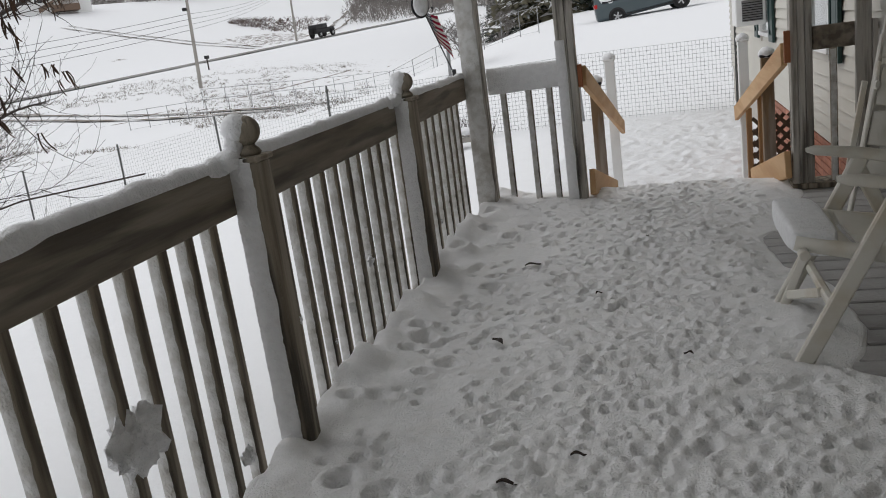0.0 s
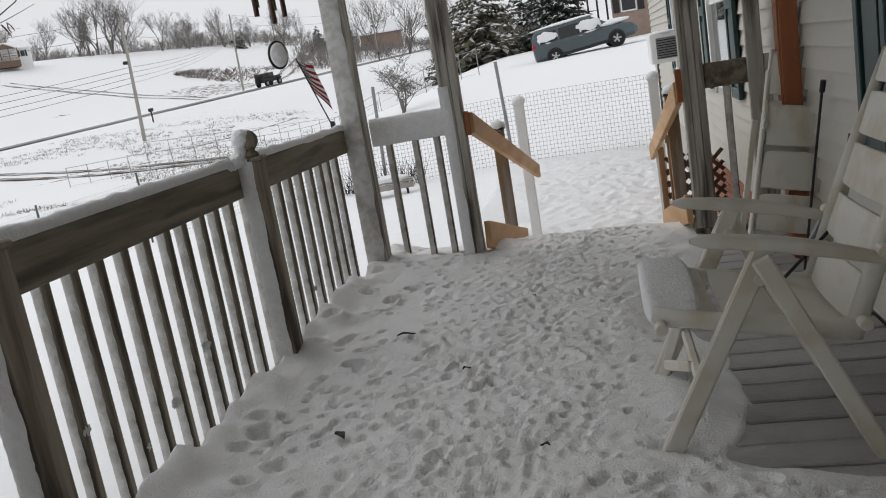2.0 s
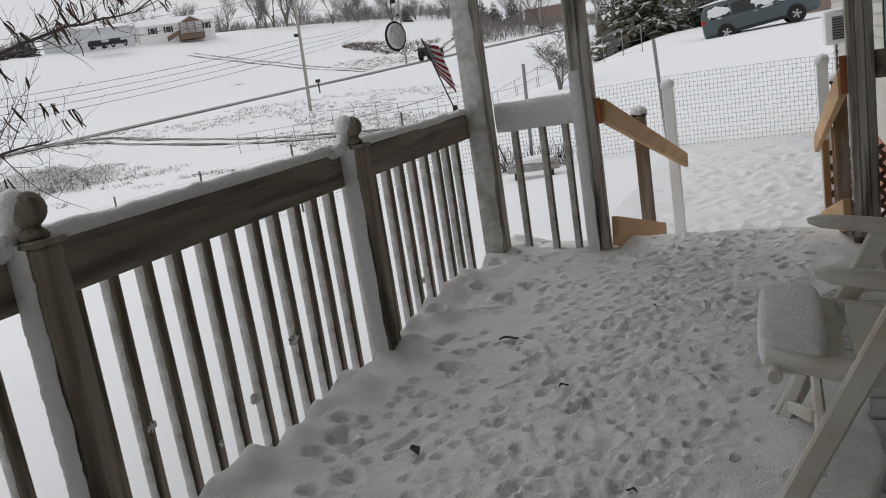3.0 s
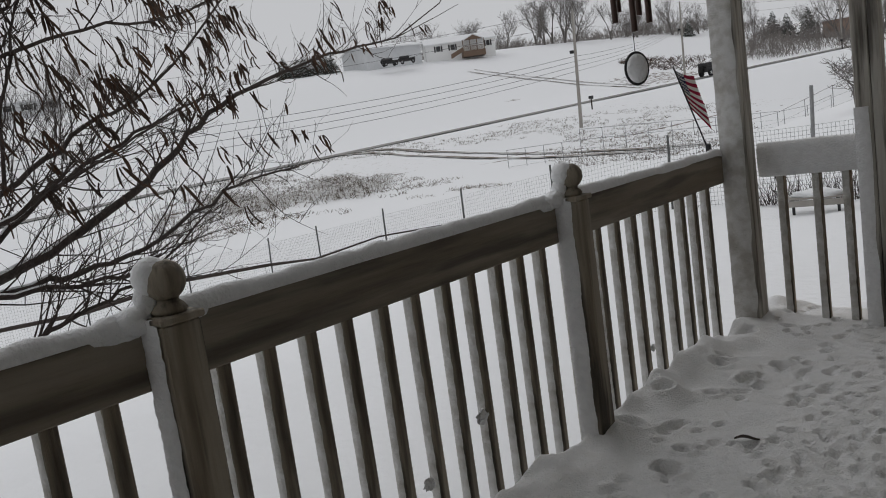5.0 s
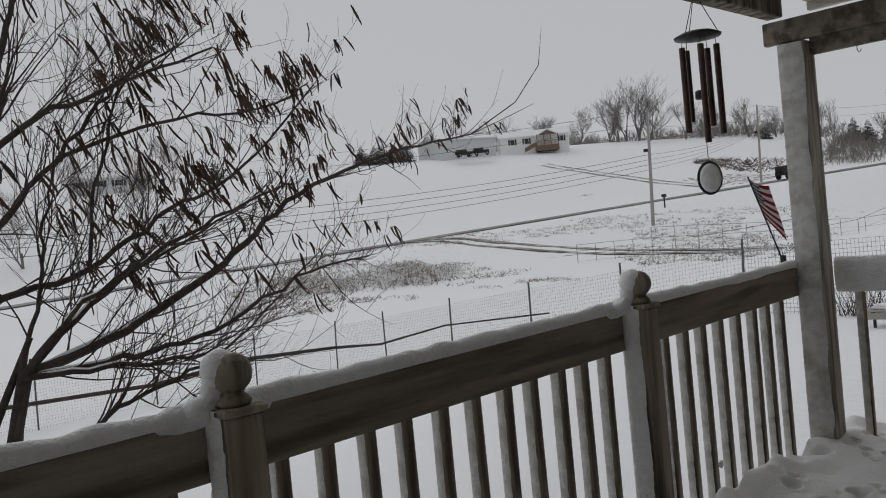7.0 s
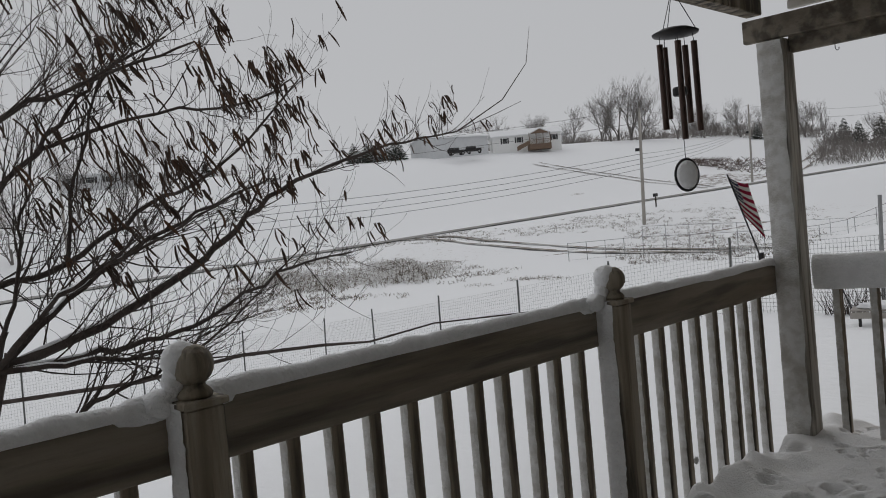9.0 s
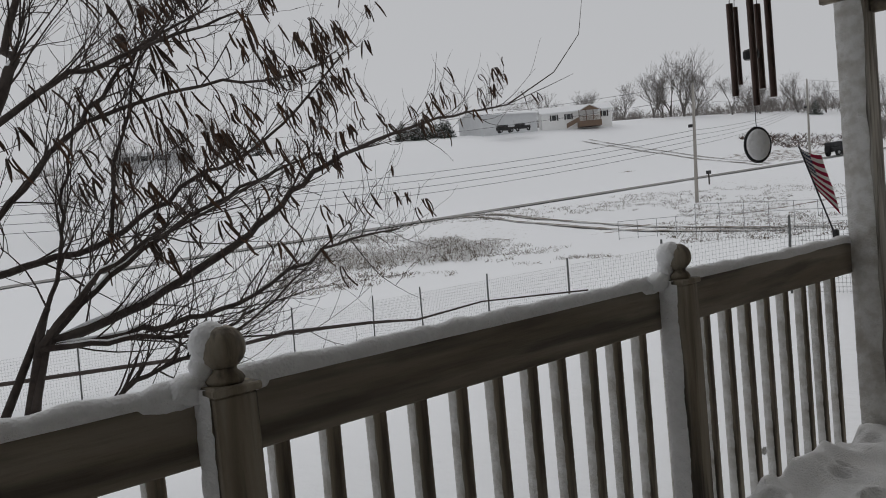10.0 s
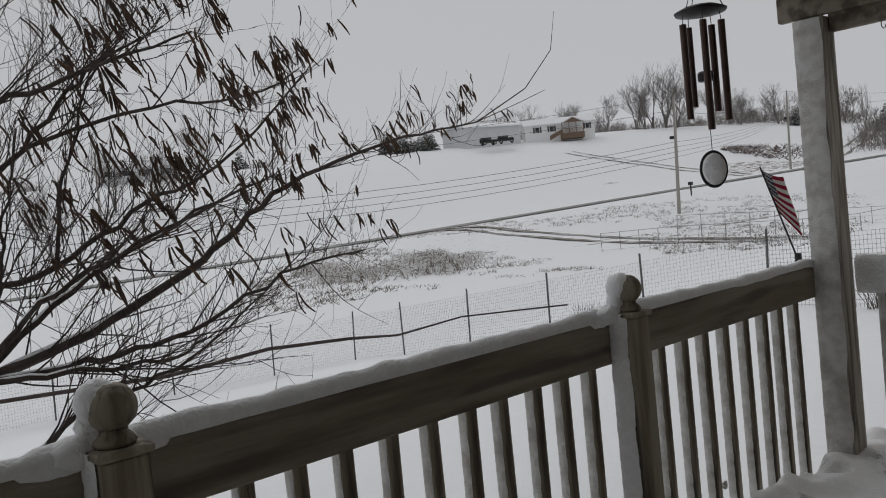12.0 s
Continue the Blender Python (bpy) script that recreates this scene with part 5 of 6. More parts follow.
tr.shuffle(tips)
for p, d, level in tips:
    if tr.random() > (0.25 if p.y > 3.6 and p.z > 1.25 else 0.09):
        continue
    if p.z < 1.15 and tr.random() < 0.75:
        continue
    for _ in range(tr.choice((1, 1, 2, 2, 3, 5))):
        pod(p + Vector((tr.uniform(-0.02, 0.02), tr.uniform(-0.02, 0.02), 0)), tr.uniform(0.07, 0.17), tr.uniform(0.005, 0.011), (tr.uniform(-0.35, 0.25), tr.uniform(0.1, 0.9)))
tagged(part("pod_growth", moved(pods), POD, tree, "dark brown dry pods hanging in bunches"), kind="stuff")

# ---- distant trees ----


def bare_tree_mesh(seed, height, spread=0.5, levels=4, name="crown", mat=HAZED_BARK, low=0.25):
    rr = random.Random(seed)
    g = Form()

    def grow(a, d, length, r, level):
        n = 3
        pts, p = [a], a.copy()
        for i in range(n):
            d = (d + Vector((rr.uniform(-0.16, 0.16), rr.uniform(-0.16, 0.16), rr.uniform(-0.04, 0.16)))).normalized()
            p = p + d * length / n
            pts.append(p.copy())
        g.tube(pts, [r * (1 - 0.2 * i) for i in range(n + 1)], 4 if level > 1 else 3, False)
        if level == 0:
            return
        for k in range(rr.choice((4, 5)) if level > 1 else 4):
            s = Vector((rr.uniform(-1, 1), rr.uniform(-1, 1), rr.uniform(-0.1, 0.7)))
            grow(pts[rr.choice((1, 2, 3, 3))], d * (1 - spread) + s * spread * 1.2, length * rr.uniform(0.55, 0.8), max(r * 0.45, 0.014), level - 1)

    for k in range(2):
        grow(Vector((0, 0, 0)), Vector((rr.uniform(-0.25, 0.25), rr.uniform(-0.25, 0.25), 1)), height * 0.36, height * 0.016, levels)
    return g.mesh(name, mat)


def at_bearing(az, r):
    """A place r metres from the porch at a bearing in degrees to the right of the deck's line."""
    a = radians(az)
    return 1.59 + r * math.sin(a), 1.43 + r * math.cos(a)


def plant(meshes, az, r, size, label, group="bare trees on the ridge", turn=0.0, sink=0.2):
    x, y = at_bearing(az, r)
    root = thing("bare_tree", label, "tree", pose(x, y, lie(x, y) - sink, 0, 0, turn), group)
    root.scale = (size, size, size)
    part("trunk", meshes[0], None, root)
    part("crown", meshes[1], None, root)


trunks = Form().tube([(0, 0, -0.5), (0, 0, 2.4)], [0.19, 0.14], 7).mesh("trunk", HAZED_BARK)
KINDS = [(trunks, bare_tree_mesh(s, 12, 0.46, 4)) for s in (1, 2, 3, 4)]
fr = random.Random(8)
for az, r, size in ((-33.2, 200, 1.1), (-31.3, 200, 1.45), (-30.6, 198, 1.3), (-32.1, 203, 1.25), (-28.3, 200, 0.95), (-26.6, 203, 0.8), (-35.2, 205, 0.9), (-37.5, 215, 0.95), (-40.5, 215, 1.0), (-42, 215, 0.9), (-43.5, 218, 0.9), (-24.4, 206, 0.9), (-22.8, 205, 0.75), (-20.6, 205, 0.9), (-14.5, 170, 1.3), (-12.5, 150, 1.1), (-9.5, 140, 1.1), (-64.5, 120, 1.1), (-62.6, 150, 1.0), (-68, 130, 1.0), (-72, 110, 0.9), (-37.8, 205, 0.8), (-32.6, 195, 1.0)):
    plant(fr.choice(KINDS), az, r, size * 0.95, "bare winter tree standing on the snowy ridge", turn=fr.uniform(0, 360))

for _ in range(46):
    az = fr.uniform(-45, -10)
    plant(fr.choice(KINDS), az, fr.uniform(205, 230) if az < -20 else fr.uniform(175, 200), fr.uniform(0.35, 0.75), "small bare tree in the scrub on the ridge", turn=fr.uniform(0, 360))

# scrub along the ridge
g = Form()
for _ in range(900):
    az = fr.uniform(-75, -8)
    if -52 < az < -44.5:
        continue
    r = fr.uniform(203, 230) if az < -20 else fr.uniform(150, 190)
    x, y = at_bearing(az, r)
    z, h = lie(x, y), fr.uniform(1.2, 5.5) * (0.5 + 1.1 * abs(wave(az, 0, 0.35, 3)))
    for k in range(9):
        b = Vector((x + fr.uniform(-1.4, 1.4), y + fr.uniform(-1.4, 1.4), z - 0.2))
        t = b + Vector((fr.uniform(-1.2, 1.2), fr.uniform(-1.2, 1.2), h * fr.uniform(0.5, 1)))
        m_ = b.lerp(t, 0.5) + Vector((fr.uniform(-0.4, 0.4), fr.uniform(-0.4, 0.4), 0.2))
        g.tube([b, m_, t], [0.035, 0.03, 0.015], 3, False)
        g.tube([m_, m_ + Vector((fr.uniform(-1, 1), fr.uniform(-1, 1), h * 0.4))], [0.035, 0.015], 3, False)
        g.tube([m_, m_ + Vector((fr.uniform(-1, 1), fr.uniform(-1, 1), h * 0.3))], [0.035, 0.015], 3, False)
thing("ridge_scrub", "tangled leafless scrub along the ridge", "scrub", kind="stuff", form=g, mat=HAZED_SCRUB)


def conifer(seed, height, width, mat, density=1.0, snow=0.5):
    """A conifer of drooping boughs with small needle sprays; the second mesh is the snow that lies on them."""
    rr = random.Random(seed)
    g, s = Form(), Form()
    tiers = int(26 * density)
    for i in range(tiers):
        t = i / tiers
        z = height * (0.10 + 0.88 * t)
        reach_ = width * (1 - t) ** 0.85 * rr.uniform(0.85, 1.15) + 0.12
        for k in range(int(9 * density) + 1):
            a = rr.uniform(0, 6.283)
            d = Vector((math.cos(a), math.sin(a), rr.uniform(-0.35, 0.05)))
            side = Vector((-d.y, d.x, 0))
            for j in range(6):
                u = (j + 1) / 6
                p = Vector((0, 0, z)) + d * reach_ * u
                w, l = reach_ * 0.20 * (1.15 - 0.5 * u), reach_ * 0.30
                for q in (-1, 1):
                    e = p + side * q * w + d * l * 0.5 + Vector((0, 0, rr.uniform(-0.16, 0.02) * reach_))
                    m_ = p + d * l * 0.6 + Vector((0, 0, -0.03))
                    g.add([p - d * 0.05, e, m_, p + Vector((0, 0, 0.09))], [(0, 1, 2), (0, 3, 1), (3, 2, 1)])
                    if rr.random() < snow:
                        o = Vector((0, 0, 0.07))
                        s.add([p + o, p + (e - p) * 0.8 + o, p + (m_ - p) * 0.8 + o, p + Vector((0, 0, 0.15)) + (m_ - p) * 0.3], [(0, 1, 3), (1, 2, 3), (2, 0, 3), (0, 2, 1)])
    return g.mesh("boughs", mat), s.mesh("bough_snow", SNOW)


CON = [conifer(1, 9.5, 2.9, NEEDLE, 1.0, 0.28), conifer(2, 8.0, 3.6, PINE, 0.8, 0.5), conifer(5, 8.0, 2.6, NEEDLE, 0.8, 0.2)]


def plant_conifer(kind, az, r, size, label, sink=0.3):
    x, y = at_bearing(az, r)
    root = thing("conifer", label, "tree", pose(x, y, lie(x, y) - sink, 0, 0, fr.uniform(0, 360)), "conifers behind the yard")
    root.scale = (size, size, size)
    part("trunk", trunks, None, root)
    part("crown", CON[kind][0], None, root)
    tagged(part("crown_snow", CON[kind][1], None, root, "snow on the boughs"), kind="stuff")


plant_conifer(1, -7.6, 60, 0.95, "wide brownish conifer with snow on drooping boughs")
plant_conifer(0, -2.5, 62, 0.85, "dense dark green spruce flecked with snow")
for az, r, size in ((-9.3, 100, 1.15), (-7.4, 110, 1.2), (-6.2, 105, 1.0), (-4.8, 108, 1.25), (-3.9, 112, 1.1), (-10.4, 104, 0.9), (-18.4, 190, 0.75), (-16.4, 185, 0.85), (-17.6, 188, 0.7), (-23.4, 200, 0.5), (-60, 180, 0.7), (-8.4, 96, 0.7)):
    plant_conifer(2, az, r, size, "dark conifer in the distant wood")
for k in range(13):
    plant_conifer(2, -50.4 + 0.29 * k + fr.uniform(-0.1, 0.1), fr.uniform(170, 178), fr.uniform(0.36, 0.6), "dark conifer in the hedge beside the barn")
x, y = at_bearing(-19.5, 178)
thin = thing("bare_tree", "tall slender leafless tree on the ridge", "tree", pose(x, y, lie(x, y)))
thin.scale = (0.36, 0.36, 0.95)
part("trunk", KINDS[0][0], None, thin)
part("crown", KINDS[2][1], None, thin)
for az in (-10.5, -9.9, -9.0, -8.2, -7.0, -6.5, -5.5, -4.4, -3.4, -2.8):
    plant(fr.choice(KINDS), az + fr.uniform(-0.3, 0.3), fr.uniform(88, 108), fr.uniform(0.5, 0.8), "bare tree at the edge of the wood", "trees at the wood's edge", fr.uniform(0, 360))
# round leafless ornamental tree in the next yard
bush_mesh = bare_tree_mesh(9, 4.6, 0.72, 4, "crown", HAZED_BARK)
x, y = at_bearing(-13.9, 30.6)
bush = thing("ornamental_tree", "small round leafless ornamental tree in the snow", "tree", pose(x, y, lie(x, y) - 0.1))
part("trunk", Form().tube([(0, 0, -0.3), (0, 0, 1.1)], [0.12, 0.08], 7), HAZED_BARK, bush)
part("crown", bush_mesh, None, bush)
bush.scale = (0.66, 0.66, 0.55)
x, y = at_bearing(-10.2, 55)
bush = thing("ornamental_tree", "young leafless tree in the snow", "tree", pose(x, y, lie(x, y) - 0.1))
bush.scale = (0.5, 0.5, 0.5)
part("crown", bush_mesh, None, bush)

# weeds on the banks
g, h_ = Form(), Form()
for _ in range(190):
    u, v = fr.random(), fr.random()
    p0, p1 = Vector((-44, 29)).lerp(Vector((-32, 33)), u), Vector((-56, 44)).lerp(Vector((-38, 43)), u)
    c = p0.lerp(p1, v)
    if wave(c.x, c.y, 0.22, 5) < 0.0:
        continue
    z = lie(c.x, c.y)
    for k in range(20):
        b = Vector((c.x + fr.gauss(0, 0.45), c.y + fr.gauss(0, 0.45), z))
        lean_ = Vector((fr.gauss(0, 0.55), fr.gauss(0, 0.55), 0))
        top = fr.uniform(0.15, 0.7)
        (g if fr.random() < 0.36 else h_).tube([b, b + lean_ * 0.4 + Vector((0, 0, top)), b + lean_ + Vector((0, 0, top * 0.75))], [0.019, 0.016, 0.008], 3, False)
for _ in range(6000):
    x, y = at_bearing(fr.uniform(-60, -20), fr.uniform(40, 88))
    if wave(x, y, 0.10, 8) + 0.6 * wave(x, y, 0.35, 9) < 0.05 or off_road(x, y)[0] < 4:
        continue
    z = lie(x, y)
    for k in range(4):
        b = Vector((x + fr.uniform(-0.3, 0.3), y + fr.uniform(-0.3, 0.3), z))
        t = b + Vector((fr.uniform(-0.16, 0.16), fr.uniform(-0.16, 0.16), fr.uniform(0.05, 0.2)))
        g.tube([b, t], [0.014, 0.006], 3, False)
thing("dry_weeds", "dry brown weeds standing through the snow on the bank", "weeds", kind="stuff", form=g, mat=WEED)
thing("frosted_weeds", "weed stems bent under snow beside the pond", "weeds", kind="stuff", form=h_, mat=WEED_SNOW)

# brush pile strip on the hill
g = Form()
for _ in range(260):
    u, v = fr.random(), fr.random()
    x, y = -72 + 16 * u - 2 * v, 141 - 8 * u + 22 * v * (0.2 + 0.8 * u)
    z = lie(x, y)
    for k in range(3):
        b = Vector((x + fr.uniform(-0.6, 0.6), y + fr.uniform(-0.6, 0.6), z))
        g.tube([b, b + Vector((fr.uniform(-0.9, 0.9), fr.uniform(-0.9, 0.9), fr.uniform(0.2, 0.8)))], [0.05, 0.02], 3, False)
thing("brush_strip", "reddish brown brush and cut stalks on the snowy slope", "brush", kind="stuff", form=g, mat=material("red_brown_brush", (0.09, 0.062, 0.052), 0.9, second=(0.2, 0.16, 0.14), scale=1))

# ---- utility poles and lines ----


def utility_pole(az, r, height, lean=0.0):
    x, y = at_bearing(az, r)
    root = thing("utility_pole", "grey wooden utility pole beside the lane", "utility pole", pose(x, y, lie(x, y), 0, lean, 0), "utility poles")
    part("shaft", Form().tube([(0, 0, -0.5), (0, 0, height)], [0.17, 0.11], 8), POLE, root)
    part("insulator", Form().lathe([(0.05, height), (0.09, height + 0.1), (0.05, height + 0.25)], 8), POLE, root)
    part("transformer", Form().lathe([(0.2, height * 0.648), (0.22, height * 0.65), (0.22, height * 0.67), (0.18, height * 0.675)], 10, pose(-0.35, 0, 0)), BLACK, root, "small dark box on the pole")
    return Vector((x, y, lie(x, y) + height))


tops = [utility_pole(-68.9, 100, 11.5), utility_pole(-30.85, 77.3, 10.3, 2.5), utility_pole(-23.9, 127.5, 10.8, 1.5), utility_pole(-14.6, 165, 9.0), utility_pole(-11.0, 130, 8.0)]
cables = thing("power_line", "sagging black power lines between the poles", "cable", pose(0, 0, 0))


def line(a, b, sag, rad):
    part("wire", Form().tube([a.lerp(b, t / 12) - Vector((0, 0, sag * 4 * (t / 12) * (1 - t / 12))) for t in range(13)], rad, 3, False), BLACK, cables)


for i in range(3):
    for dz in (0.15, -1.1):
        line(tops[i] + Vector((0, 0, dz)), tops[i + 1] + Vector((0, 0, dz)), 0.9, 0.018)
xx, yy = at_bearing(-80, 60)
for k in range(4):
    a = tops[1] + Vector((0, 0, -3.9 - 0.45 * k))
    line(Vector((xx, yy, 4.0 - 0.6 * k)), a, 1.2, 0.02)
    xb, yb = at_bearing(-24.0, 185)
    line(a, Vector((xb, yb, lie(xb, yb) + 4 - 0.3 * k)), 0.8, 0.02)

# mailboxes by the lane
for az, r in ((-30.0, 92), (-14.6, 140)):
    x, y = at_bearing(az, r)
    mb = thing("mailbox", "dark mailbox on a post beside the lane", "mailbox", pose(x, y, lie(x, y)), "mailboxes")
    part("post", Form().box((-0.06, -0.06, -0.3), (0.06, 0.06, 1.1), 0.01), BARK, mb)
    part("box", Form().box((-0.16, -0.3, 1.1), (0.16, 0.3, 1.45), 0.05), BLACK, mb)

# light wire fence on the far field
field_fence = thing("field_fence", "light wire fence across the lower field", "fence", pose(0, 0, 0))
rows_f = []
for run in ([(-36, 56), (-31, 58), (-25, 58), (-18.5, 57), (-12, 44), (-7, 39)], [(-31, 66), (-25, 66), (-19.5, 66), (-14, 60)]):
    pts = []
    for i in range(len(run) - 1):
        for k in range(4):
            t = k / 4
            pts.append((run[i][0] + (run[i + 1][0] - run[i][0]) * t, run[i][1] + (run[i + 1][1] - run[i][1]) * t))
    prev = None
    for az, r in pts:
        x, y = at_bearing(az, r)
        p = Vector((x, y, lie(x, y)))
        part("fence_post", Form().tube([p - Vector((0, 0, 0.2)), p + Vector((0, 0, 1.25))], 0.022, 5), GALV, field_fence)
        if prev is not None:
            for h in (1.22, 0.6, 0.1):
                part("wire", Form().tube([prev + Vector((0, 0, h)), p + Vector((0, 0, h))], 0.018 if h > 1 else 0.007, 3, False), GALV, field_fence)
        prev = p

# ---- houses ----


def gable(g, x0, x1, y0, y1, z, rise, over=0.4, thick=0.25):
    """A gabled roof whose ridge runs along x."""
    ym = (y0 + y1) / 2
    for ya, yb in ((y0 - over, ym), (y1 + over, ym)):
        za, zb = z - over * rise / (ym - y0), z + rise
        v = [(x0 - over, ya, za), (x1 + over, ya, za), (x1 + over, yb, zb), (x0 - over, yb, zb)]
        v += [(a, b, c + thick) for a, b, c in v]
        g.add(v, [(0, 1, 2, 3), (4, 5, 6, 7), (0, 1, 5, 4), (1, 2, 6, 5), (2, 3, 7, 6), (3, 0, 4, 7)])


def facing(az, r, turn=0.0, lift=0.0):
    x, y = at_bearing(az, r)
    return pose(x, y, lie(x, y) + lift, 0, 0, -az + turn)


def house(name, label, place, wide, deep, wall_h, rise, mat, windows=(), doors=(), gable_walls=True):
    root = thing(name, label, "house", place)
    g = Form().box((0, 0, -1.5), (wide, deep, wall_h), 0.02)
    if gable_walls:
        for x in (0.02, wide - 0.12):
            v = [(x, 0, wall_h), (x, deep, wall_h), (x, deep / 2, wall_h + rise), (x + 0.1, 0, wall_h), (x + 0.1, deep, wall_h), (x + 0.1, deep / 2, wall_h + rise)]
            g.add(v, [(0, 1, 2), (5, 4, 3), (0, 3, 4, 1), (1, 4, 5, 2), (2, 5, 3, 0)])
    part("wall", g, mat, root)
    g = Form()
    gable(g, 0, wide, 0, deep, wall_h, rise)
    part("roof", g, SNOW, root, "snow-covered roof")
    for x, z, w, h in windows:
        win = part("window", Form().box((x, -0.05, z), (x + w, 0.0, z + h), 0.02), WHITE, root)
        part("pane", Form().box((x + 0.08, -0.07, z + 0.08), (x + w - 0.08, -0.052, z + h - 0.08), 0.005), GLASS_DARK, win)
        for dx in (-0.42, w + 0.04):
            part("shutter", Form().box((x + dx, -0.05, z), (x + dx + 0.36, -0.004, z + h), 0.01), BLACK, win)
    for x, w, h in doors:
        part("door", Form().box((x, -0.06, 0), (x + w, 0.0, h), 0.02), BARN, root)
    return root


house("barn", "pale metal barn with wide doors and snowy roof", facing(-44.62, 168, 25, 0.31), 12.4, 12, 3.9, 1.2, BARN, (), ((2.6, 3.0, 2.6), (7.0, 3.2, 2.6)))
mob = house("manufactured_home", "long white single-storey home with front deck", facing(-40.6, 174, 6, 0.53), 17, 7, 3.3, 1.5, WHITE, ((2.5, 1.4, 1.2, 1.4), (6.0, 1.4, 1.2, 1.4), (14.8, 1.4, 1.0, 1.4)))
mob.scale = (0.85, 0.85, 0.85)
g = Form().box((8.6, -3.2, -0.8), (14.0, 0, 0.55), 0.03)
for x in (8.7, 10.4, 12.1, 13.8):
    g.box((x - 0.08, -3.2, 0.55), (x + 0.08, -3.04, 3.2), 0.02)
part("deck", g, PLANK, mob, "brown wooden front deck")
g = Form()
for i in range(26):
    g.box((8.7 + i * 0.2, -3.18, 0.6), (8.76 + i * 0.2, -3.12, 1.5), 0.01)
g.box((8.6, -3.22, 1.5), (14.0, -3.08, 1.6), 0.02)
part("deck_rail", g, PLANK, mob)
g = Form()
ym = 11.3
v = [(8.9, -3.4, 3.0), (ym, -3.4, 4.2), (13.7, -3.4, 3.0), (8.9, 2.5, 3.0), (ym, 2.5, 4.2), (13.7, 2.5, 3.0)]
v += [(a, b, c + 0.25) for a, b, c in v]
g.add(v, [(0, 1, 4, 3), (1, 2, 5, 4), (6, 7, 10, 9), (7, 8, 11, 10), (0, 1, 7, 6), (1, 2, 8, 7), (0, 3, 9, 6), (2, 5, 11, 8)])
part("porch_gable", g, SNOW, mob, "snowy gable over the deck")
part("gable_face", Form().add([(9.0, -3.3, 3.0), (13.6, -3.3, 3.0), (ym, -3.3, 4.1), (9.0, -3.2, 3.0), (13.6, -3.2, 3.0), (ym, -3.2, 4.1)], [(0, 1, 2), (5, 4, 3), (0, 3, 4, 1), (1, 4, 5, 2), (2, 5, 3, 0)]), PLANK, mob)
part("stairs", Form().add([(5.6, -3.2, -0.9), (8.6, -3.2, 0.5), (8.6, -3.2, 1.5), (5.6, -3.2, 0.2), (5.6, -3.0, -0.9), (8.6, -3.0, 0.5), (8.6, -3.0, 1.5), (5.6, -3.0, 0.2)], [(0, 1, 2, 3), (7, 6, 5, 4), (0, 4, 5, 1), (1, 5, 6, 2), (2, 6, 7, 3), (3, 7, 4, 0)]), PLANK, mob)
house("long_house", "grey single-storey house far across the field", facing(-69.0, 155, 0, 0.4), 13.5, 7, 2.6, 1.3, BARN, ((1.2, 1.0, 1.5, 1.1), (4.2, 1.0, 1.5, 1.1), (7.4, 1.0, 1.5, 1.1), (11.2, 1.0, 1.5, 1.1)))
house("ridge_shed", "small white building on the ridge", facing(-19.0, 190, 0), 5, 4, 1.5, 0.8, WHITE)
house("ridge_cabin", "brown cabin among trees on the ridge", facing(-15.6, 185, 0), 9, 6, 3.4, 2.0, TAN_BRICK)
brickh = house("brick_house", "tan brick house with white-trimmed dark window", facing(1.1, 49, 0, 0.2), 12, 9, 2.8, 2.4, TAN_BRICK, ((0.5, 1.25, 0.9, 1.25),), (), True)
car_port = thing("carport", "open carport with snowy roof on thin posts", "carport", facing(-2.5, 56, 0))
part("roof", Form().add([(0.8, 0, 3.7), (4.6, 0, 3.95), (4.6, 6, 4.9), (0.8, 6, 4.65), (0.8, 0, 3.95), (4.6, 0, 4.2), (4.6, 6, 5.2), (0.8, 6, 4.95)], [(3, 2, 1, 0), (4, 5, 6, 7), (0, 1, 5, 4), (1, 2, 6, 5), (2, 3, 7, 6), (3, 0, 4, 7)]), SNOW, car_port, "snow-covered sloping roof")
for x in (1.4, 2.0, 2.6, 3.2):
    part("post", Form().box((x, 0.3, -0.5), (x + 0.12, 0.42, 3.84), 0.01), BARK, car_port)

# ---- vehicles ----


def wheel(root, x, y, z, r, side, thick=0.22):
    w = part("wheel", Form().lathe([(r * 0.62, -thick / 2), (r * 0.96, -thick / 2), (r, -thick / 2 + 0.03), (r, thick / 2 - 0.03), (r * 0.96, thick / 2), (r * 0.62, thick / 2)], 26, pose(x, y, z, 90)), RUBBER, root)
    part("rim", Form().lathe([(r * 0.60, -thick / 2 - 0.012), (r * 0.66, -thick / 2 - 0.008), (r * 0.66, thick / 2 + 0.008), (r * 0.60, thick / 2 + 0.012)], 24, pose(x, y, z, 90)), BLACK, w, "dark wheel well of the rim")
    f = Form()
    for k in range(5):
        a = 2 * math.pi * k / 5
        f.beam((x, y + side * (thick / 2 + 0.014), z), (x + r * 0.6 * math.cos(a), y + side * (thick / 2 + 0.014), z + r * 0.6 * math.sin(a)), r * 0.2, 0.03, 0.01, up=(0, 1, 0))
    part("spokes", f, ALLOY, w, "bright alloy spokes")


